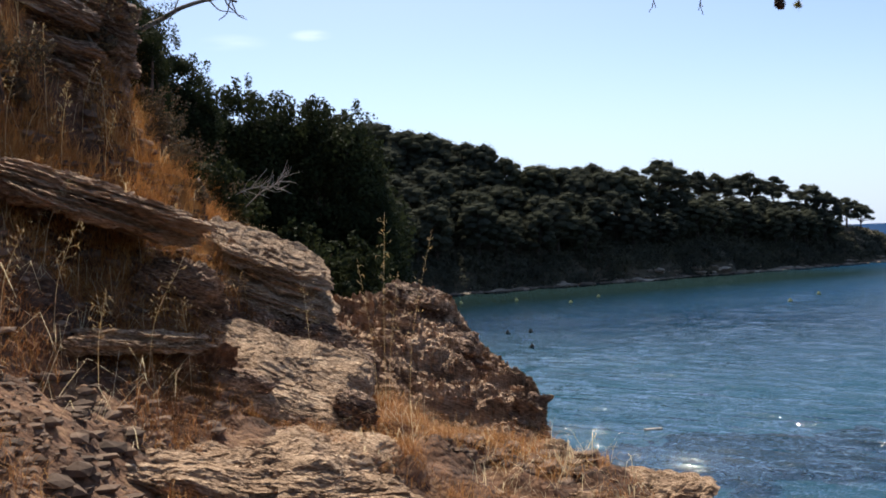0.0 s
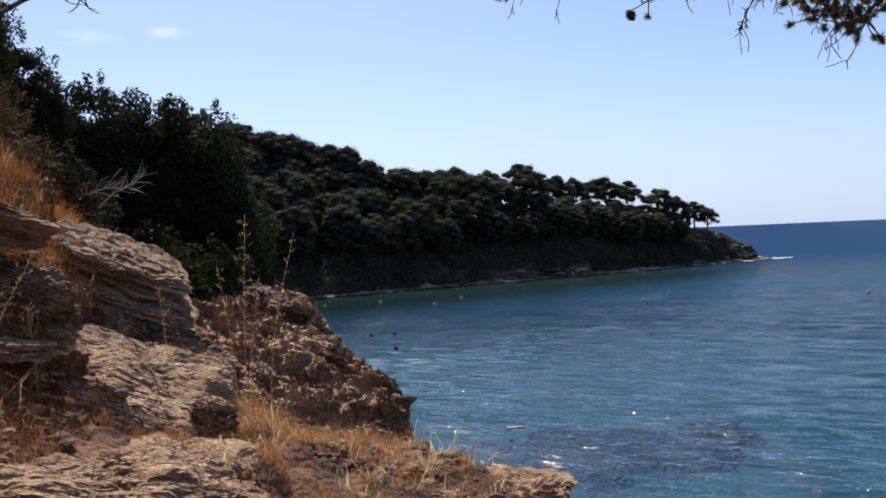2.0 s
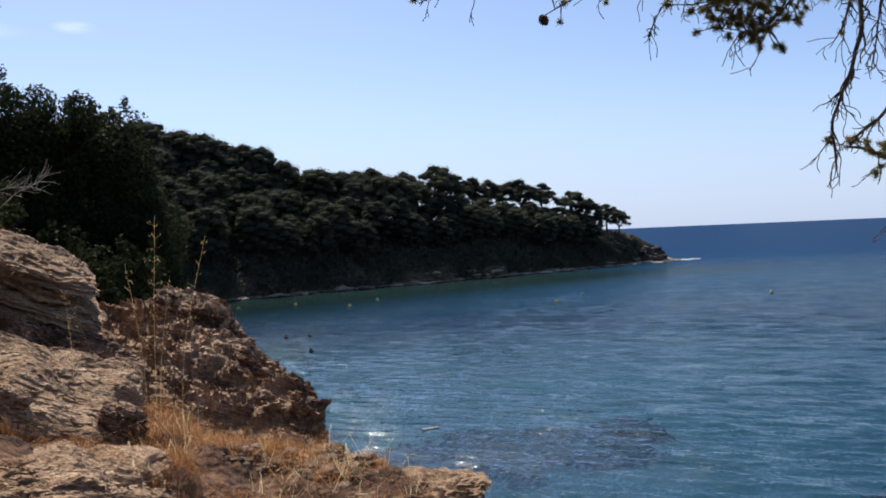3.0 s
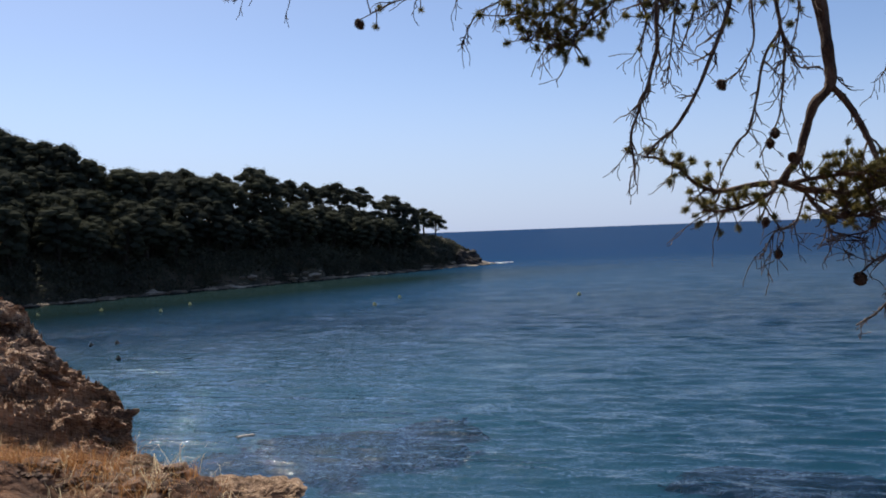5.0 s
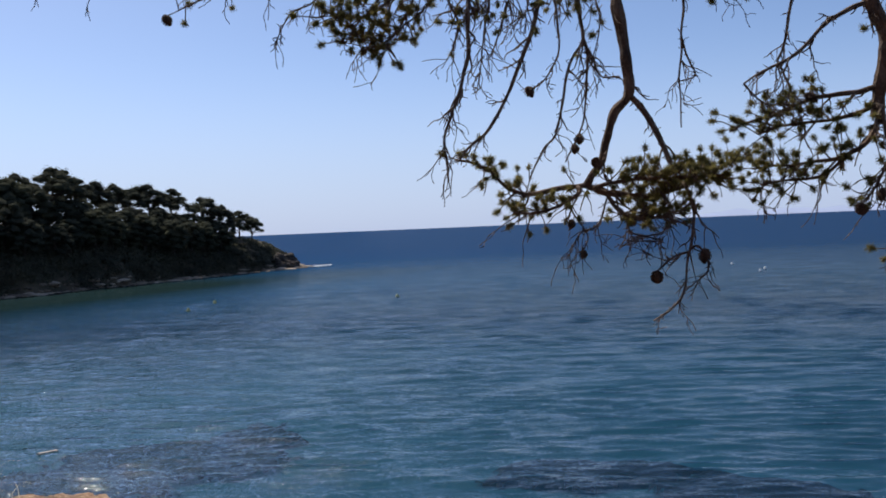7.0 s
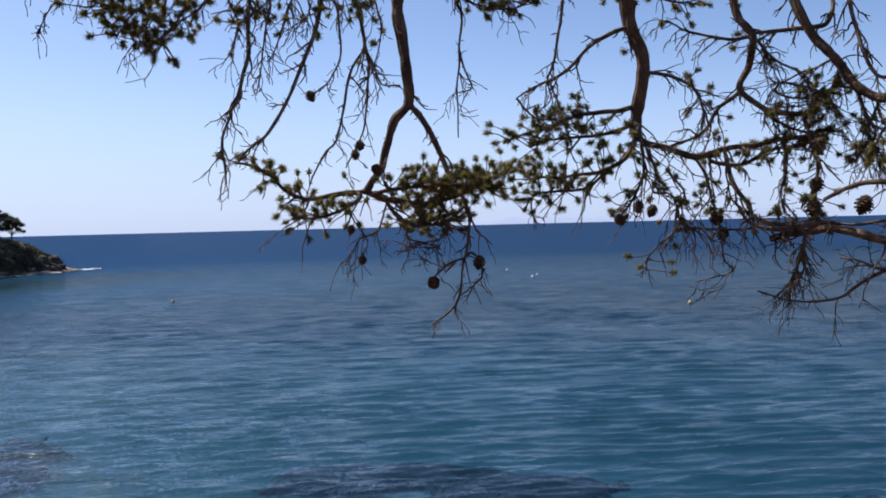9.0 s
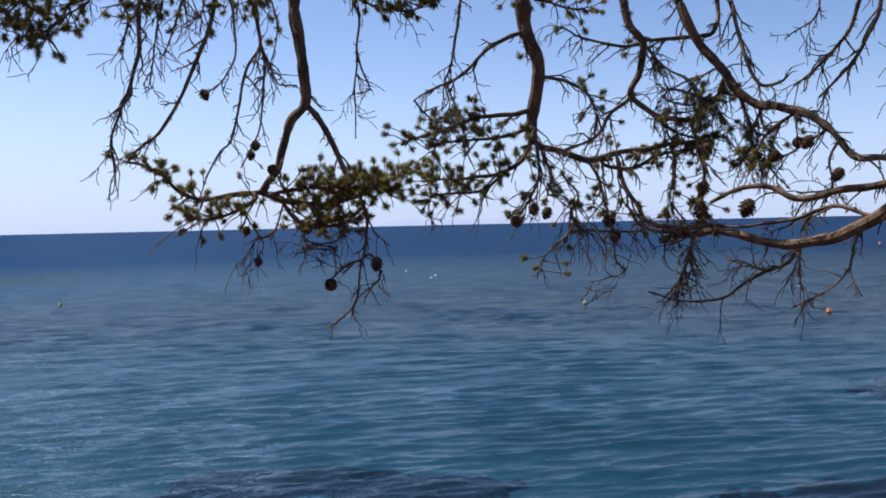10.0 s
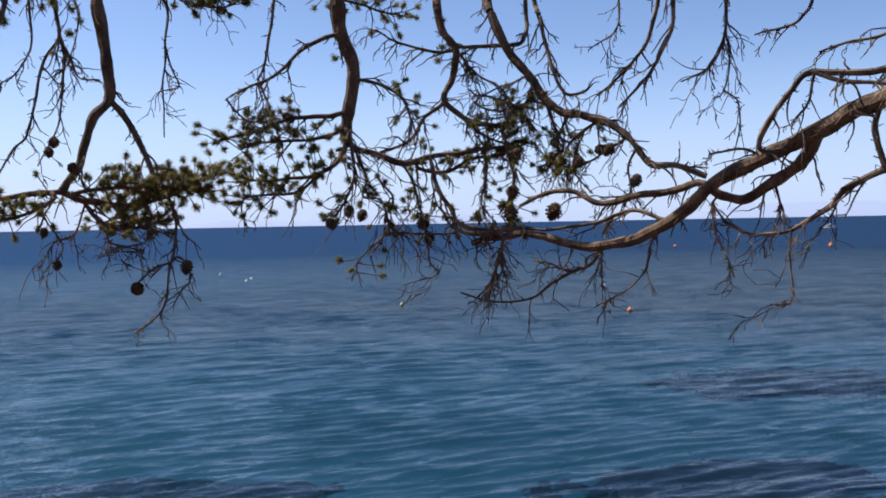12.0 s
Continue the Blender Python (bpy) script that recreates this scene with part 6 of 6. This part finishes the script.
limb([(4.195, 1.682, 7.715), (4.698, 1.872, 7.244), (4.683, 1.832, 7.068), (4.681, 1.758, 6.890), (4.692, 1.641, 6.740), (4.689, 1.561, 6.622), (4.692, 1.458, 6.545), (4.692, 1.357, 6.517), (4.701, 1.212, 6.470)], 0.0266, 0.0199, 8, 0, m_bark, 70)
limb([(4.693, 1.336, 6.510), (4.661, 1.225, 6.471), (4.645, 1.125, 6.403), (4.629, 1.014, 6.261), (4.616, 0.878, 6.242), (4.598, 0.746, 6.191)], 0.0199, 0.0136, 9, 0, m_twig, 71)
limb([(4.232, 1.527, 7.698), (4.771, 1.675, 7.166), (4.766, 1.691, 6.948), (4.739, 1.765, 6.913), (4.681, 1.915, 6.913), (4.639, 2.015, 6.908)], 0.0133, 0.0089, 8, 0, m_twig, 72)
limb([(4.232, 1.527, 7.698), (4.689, 1.606, 7.192), (4.682, 1.574, 7.025), (4.676, 1.539, 6.885), (4.671, 1.500, 6.746), (4.673, 1.438, 6.633), (4.681, 1.352, 6.637), (4.674, 1.313, 6.658)], 0.0145, 0.0057, 10, 0, m_twig, 73)
limb([(4.689, 1.561, 6.622), (4.694, 1.511, 6.484), (4.684, 1.458, 6.372), (4.645, 1.499, 6.307), (4.610, 1.527, 6.241)], 0.0087, 0.0043, 13, 5, m_twig, 74)
limb([(4.697, 1.274, 6.490), (4.659, 1.383, 6.418), (4.642, 1.437, 6.336), (4.634, 1.465, 6.253)], 0.0085, 0.0043, 9, 6, m_twig, 75)
limb([(4.649, 1.153, 6.423), (4.723, 1.143, 6.410), (4.688, 1.278, 6.303), (4.658, 1.385, 6.279), (4.625, 1.491, 6.253)], 0.0071, 0.0034, 8, 6, m_twig, 76)
limb([(4.638, 1.077, 6.343), (4.625, 1.122, 6.239), (4.628, 1.110, 6.130), (4.591, 1.254, 6.106)], 0.0070, 0.0033, 8, 0, m_twig, 77)
limb([(3.100, -1.900, 6.350), (3.800, -1.300, 6.500), (4.142, -0.299, 6.583), (4.201, -0.151, 6.540), (4.254, -0.009, 6.465), (4.303, 0.134, 6.409), (4.347, 0.288, 6.331), (4.381, 0.473, 6.246), (4.407, 0.667, 6.156), (4.428, 0.845, 6.020), (4.441, 1.029, 5.915), (4.445, 1.218, 5.874), (4.457, 1.359, 5.885), (4.464, 1.502, 5.919), (4.456, 1.674, 5.932), (4.435, 1.861, 5.893)], 0.0490, 0.0150, 14, 0, m_bark, 78)
limb([(4.334, 0.244, 6.353), (4.386, 0.314, 6.232), (4.418, 0.431, 6.149), (4.446, 0.553, 6.072), (4.474, 0.653, 6.095), (4.500, 0.756, 6.162), (4.522, 0.862, 6.133), (4.520, 1.072, 6.100), (4.521, 1.235, 6.077), (4.523, 1.375, 6.141), (4.512, 1.544, 6.113), (4.523, 1.637, 6.073)], 0.0280, 0.0084, 12, 0, m_bark, 79)
limb([(4.432, 0.898, 5.990), (4.484, 1.064, 6.033), (4.494, 1.230, 5.983), (4.497, 1.398, 5.967), (4.494, 1.570, 5.953), (4.503, 1.691, 5.976)], 0.0106, 0.0056, 6, 0, m_twig, 80)
limb([(4.494, 1.570, 5.953), (4.446, 1.699, 5.955), (4.395, 1.828, 5.938), (4.351, 1.930, 5.982), (4.327, 1.984, 6.080)], 0.0167, 0.0056, 4, 0, m_twig, 81)
limb([(4.445, 1.218, 5.874), (4.497, 1.218, 5.873), (4.499, 1.275, 5.786), (4.490, 1.365, 5.749), (4.480, 1.454, 5.699), (4.460, 1.564, 5.625), (4.419, 1.725, 5.604), (4.366, 1.897, 5.653)], 0.0109, 0.0042, 4, 0, m_twig, 82)
limb([(4.490, 1.365, 5.749), (4.432, 1.437, 5.784), (4.403, 1.526, 5.807)], 0.0068, 0.0027, 4, 0, m_twig, 83)
limb([(4.453, 1.701, 5.927), (4.440, 1.715, 5.811), (4.427, 1.750, 5.728), (4.416, 1.777, 5.631)], 0.0083, 0.0028, 26, 0, m_twig, 84)
limb([(4.251, -0.152, 6.216), (4.283, -0.007, 6.179), (4.310, 0.136, 6.117), (4.336, 0.219, 6.026), (4.356, 0.359, 5.945), (4.369, 0.521, 5.923), (4.386, 0.618, 5.966), (4.404, 0.687, 6.062)], 0.0174, 0.0039, 9, 0, m_twig, 85)
limb([(4.283, -0.007, 6.179), (4.255, 0.029, 6.337), (4.255, 0.018, 6.426)], 0.0149, 0.0099, 3, 0, m_twig, 86)
limb([(4.478, 0.668, 6.104), (4.503, 0.702, 6.051), (4.506, 0.684, 5.910), (4.513, 0.637, 5.807), (4.516, 0.613, 5.730)], 0.0067, 0.0027, 6, 0, m_twig, 87)
limb([(4.356, 0.359, 5.945), (4.342, 0.359, 5.790), (4.342, 0.360, 5.646), (4.333, 0.451, 5.621)], 0.0056, 0.0020, 4, 0, m_twig, 88)
limb([(4.439, 0.922, 5.996), (4.452, 0.980, 5.862), (4.446, 1.006, 5.758), (4.426, 1.095, 5.667), (4.389, 1.234, 5.588)], 0.0067, 0.0027, 7, 0, m_twig, 89)
limb([(4.497, 1.218, 5.873), (4.497, 1.220, 5.727), (4.500, 1.208, 5.660)], 0.0054, 0.0022, 5, 0, m_twig, 90)
limb([(4.192, -0.172, 6.546), (4.251, -0.154, 6.700), (4.267, -0.009, 6.582), (4.278, 0.132, 6.573), (4.285, 0.278, 6.595), (4.292, 0.349, 6.522), (4.299, 0.418, 6.434), (4.305, 0.483, 6.331), (4.320, 0.462, 6.276), (4.342, 0.355, 6.286)], 0.0149, 0.0102, 7, 0, m_twig, 91)
limb([(4.285, 0.278, 6.595), (4.278, 0.132, 6.546), (4.254, -0.009, 6.518)], 0.0101, 0.0075, 4, 0, m_twig, 92)
limb([(4.284, 0.257, 6.588), (4.297, 0.284, 6.471), (4.292, 0.350, 6.382)], 0.0075, 0.0030, 4, 0, m_twig, 93)
limb([(4.251, -0.154, 6.700), (4.251, -0.154, 6.831), (4.288, -0.010, 6.720), (4.320, 0.132, 6.705), (4.349, 0.242, 6.680)], 0.0099, 0.0038, 6, 0, m_twig, 94)
limb([(4.359, 0.327, 7.564), (4.448, 0.267, 6.990), (4.445, 0.313, 6.851), (4.438, 0.404, 6.811), (4.428, 0.508, 6.790)], 0.0091, 0.0039, 4, 0, m_twig, 95)
limb([(4.377, 0.909, 7.633), (4.564, 0.936, 7.148), (4.552, 0.989, 6.863), (4.535, 1.067, 6.736), (4.510, 1.170, 6.635), (4.493, 1.234, 6.585)], 0.0136, 0.0041, 12, 0, m_twig, 96)
limb([(4.414, 0.755, 7.616), (4.576, 0.873, 7.143), (4.573, 0.888, 6.909), (4.560, 0.953, 6.730), (4.535, 1.069, 6.591), (4.519, 1.133, 6.527)], 0.0136, 0.0041, 12, 0, m_twig, 97)
limb([(4.450, 0.600, 7.600), (4.513, 0.636, 7.074), (4.512, 0.644, 6.823), (4.502, 0.713, 6.675), (4.481, 0.836, 6.619)], 0.0106, 0.0032, 14, 0, m_twig, 98)
limb([(4.512, 0.643, 6.858), (4.514, 0.628, 6.695), (4.511, 0.653, 6.570), (4.503, 0.702, 6.535)], 0.0053, 0.0021, 4, 0, m_twig, 99)
limb([(4.341, 1.064, 7.649), (4.521, 1.125, 7.135), (4.517, 1.141, 6.899), (4.483, 1.269, 6.799)], 0.0082, 0.0027, 7, 0, m_twig, 100)
limb([(4.511, 0.653, 6.570), (4.419, 0.581, 6.505), (4.421, 0.566, 6.406), (4.418, 0.595, 6.283)], 0.0052, 0.0026, 2, 0, m_twig, 101)
limb([(4.381, 0.473, 6.246), (4.431, 0.478, 6.254), (4.423, 0.548, 6.294), (4.408, 0.666, 6.286), (4.402, 0.701, 6.282)], 0.0078, 0.0039, 3, 0, m_twig, 102)
limb([(4.318, 0.160, 6.091), (4.351, 0.203, 6.002), (4.348, 0.269, 5.909)], 0.0056, 0.0020, 5, 0, m_twig, 103)
limb([(4.418, 0.431, 6.149), (4.388, 0.407, 6.006), (4.381, 0.476, 5.886)], 0.0064, 0.0021, 6, 0, m_twig, 104)

cone(3.566, 2.922, 5.815, 0.0336)
cone(3.386, 3.054, 5.727, 0.0319)
cone(3.189, 3.328, 5.841, 0.0229)
cone(2.927, 3.364, 6.598, 0.0260)
cone(3.156, 3.291, 6.380, 0.0253)
cone(3.140, 3.306, 6.336, 0.0240)
cone(4.078, 2.453, 6.003, 0.0306)
cone(4.166, 2.402, 6.062, 0.0309)
cone(4.197, 2.348, 6.041, 0.0309)
cone(4.425, 2.124, 5.997, 0.0359)
cone(4.436, 2.100, 5.921, 0.0344)
cone(4.573, 1.479, 6.041, 0.0450)
cone(4.556, 1.683, 6.142, 0.0369)
cone(4.504, 1.679, 6.034, 0.0422)
cone(4.606, 1.692, 6.327, 0.0402)
cone(4.609, 1.361, 6.283, 0.0309)
cone(4.599, 1.207, 6.336, 0.0334)
cone(3.975, 2.618, 6.518, 0.0306)
cone(3.280, 3.309, 6.274, 0.0272)
cone(3.388, 3.199, 5.987, 0.0245)
cone(3.154, 3.362, 5.986, 0.0229)
cone(4.585, 1.072, 6.181, 0.0330)
cone(1.477, 3.995, 6.916, 0.0248)
cone(4.690, 1.272, 6.345, 0.0284)

# ---- things on the water ----


def buoy(x, y, size, mat, label):
    """A moored float: round body with a waist, a stubby neck and a ring on top."""
    root = thing("buoy", label, "buoy", pose(x, y, 0.02), group="buoys in the bay")
    prof = [(0.0, -0.35), (0.35, -0.30), (0.50, -0.05), (0.50, 0.10), (0.40, 0.34), (0.20, 0.50), (0.13, 0.56), (0.13, 0.72), (0.0, 0.74)]
    n = 14
    V = [(r * size * math.cos(2 * math.pi * k / n), r * size * math.sin(2 * math.pi * k / n), z * size) for r, z in prof for k in range(n)]
    F = [(i * n + k, i * n + (k + 1) % n, (i + 1) * n + (k + 1) % n, (i + 1) * n + k) for i in range(len(prof) - 1) for k in range(n)]
    part_mesh("float", mesh_of("float", V, F, mat, True), root)
    ring = [(0.12 * size * math.cos(a), 0, 0.80 * size + 0.12 * size * math.sin(a)) for a in np.linspace(0, 6.283, 13)]
    part_mesh("ring", mesh_of("ring", *tube(ring, [0.025 * size] * 13, 5), m_darkfloat), root)


for x, y in ((2.5, 89.9), (7.8, 90.8), (12.1, 84.8), (15.7, 91.3), (28.2, 75.5), (33.2, 82.2), (45.7, 71.2), (62.2, 31.7)):
    buoy(x, y, 0.33, m_yellow, "small yellow marker buoy floating in the bay")
for x, y in ((4.5, 60.0), (6.0, 60.3), (5.2, 51.9)):
    buoy(x, y, 0.26, m_darkfloat, "small dark mooring float")
for x, y, s in ((61.8, 14.8, 0.34), (202.3, 8.4, 0.9), (205.4, 39.2, 0.6)):
    buoy(x, y, s, m_orange, "orange mooring buoy floating off the shore")
for x, y in ((83.6, 22.3), (88.4, 63.9), (96.1, 74.1), (85.2, 62.2)):
    buoy(x, y, 0.32, m_white, "white mooring buoy floating off the shore")

# a small boat far out
boat = thing("motorboat", "small white motorboat far out on the sea", "boat", pose(496, 21, 0, 0, 0, 80))
bm = bmesh.new()
st = [(-3.0, 1.0, 0.9), (-1.0, 1.15, 0.95), (1.2, 0.95, 1.05), (3.2, 0.05, 1.3)]
rings = [[bm.verts.new((x, -w, h)), bm.verts.new((x, -w * 0.7, -0.2)), bm.verts.new((x, w * 0.7, -0.2)), bm.verts.new((x, w, h))] for x, w, h in st]
for a, b in zip(rings, rings[1:]):
    for k in range(3):
        bm.faces.new((a[k], a[k + 1], b[k + 1], b[k]))
    bm.faces.new((a[3], a[0], b[0], b[3]))
bm.faces.new(rings[0])
part("hull", bm, m_white, boat)
bm = bmesh.new()
bmesh.ops.create_cube(bm, size=1, matrix=Matrix.LocRotScale((0.2, 0, 1.45), None, (1.8, 1.3, 1.0)))
bmesh.ops.bevel(bm, geom=bm.edges[:], offset=0.2, segments=2, affect="EDGES")
part("cabin", bm, m_white, boat)

# a drifting plank
plank = thing("driftwood", "tan plank of driftwood afloat near the rocks", "driftwood", pose(6.45, 28.85, 0.03, 0, 3, 25))
bm = bmesh.new()
bmesh.ops.create_cube(bm, size=1, matrix=Matrix.Diagonal((0.62, 0.10, 0.05, 1)))
bmesh.ops.subdivide_edges(bm, edges=bm.edges[:], cuts=4, use_grid_fill=True)
for v in bm.verts:
    v.co += Vector((0, 0.02, 0.012)) * noise.noise(v.co * 6)
part("board", bm, m_deadwood, plank)

# foam where the swell breaks on the tip
frng = np.random.RandomState(8)
soup = Soup()
for k in range(26):
    s = 87.5 + abs(frng.normal()) * 3
    x, y = head_point(s, frng.normal() * 0.9 - 0.5)
    r = frng.uniform(0.12, 0.45)
    p = IV * np.array([r * 1.8, r * 0.7, 0.06]) * (1 + 0.5 * vnoise(IV * 2 + k * 1.7, 2))[:, None]
    soup.add(p + (x, y, 0.05), IF)
thing("foam", "white foam where waves break at the headland tip", "foam", kind="stuff", me=soup.mesh("foam", m_foam))
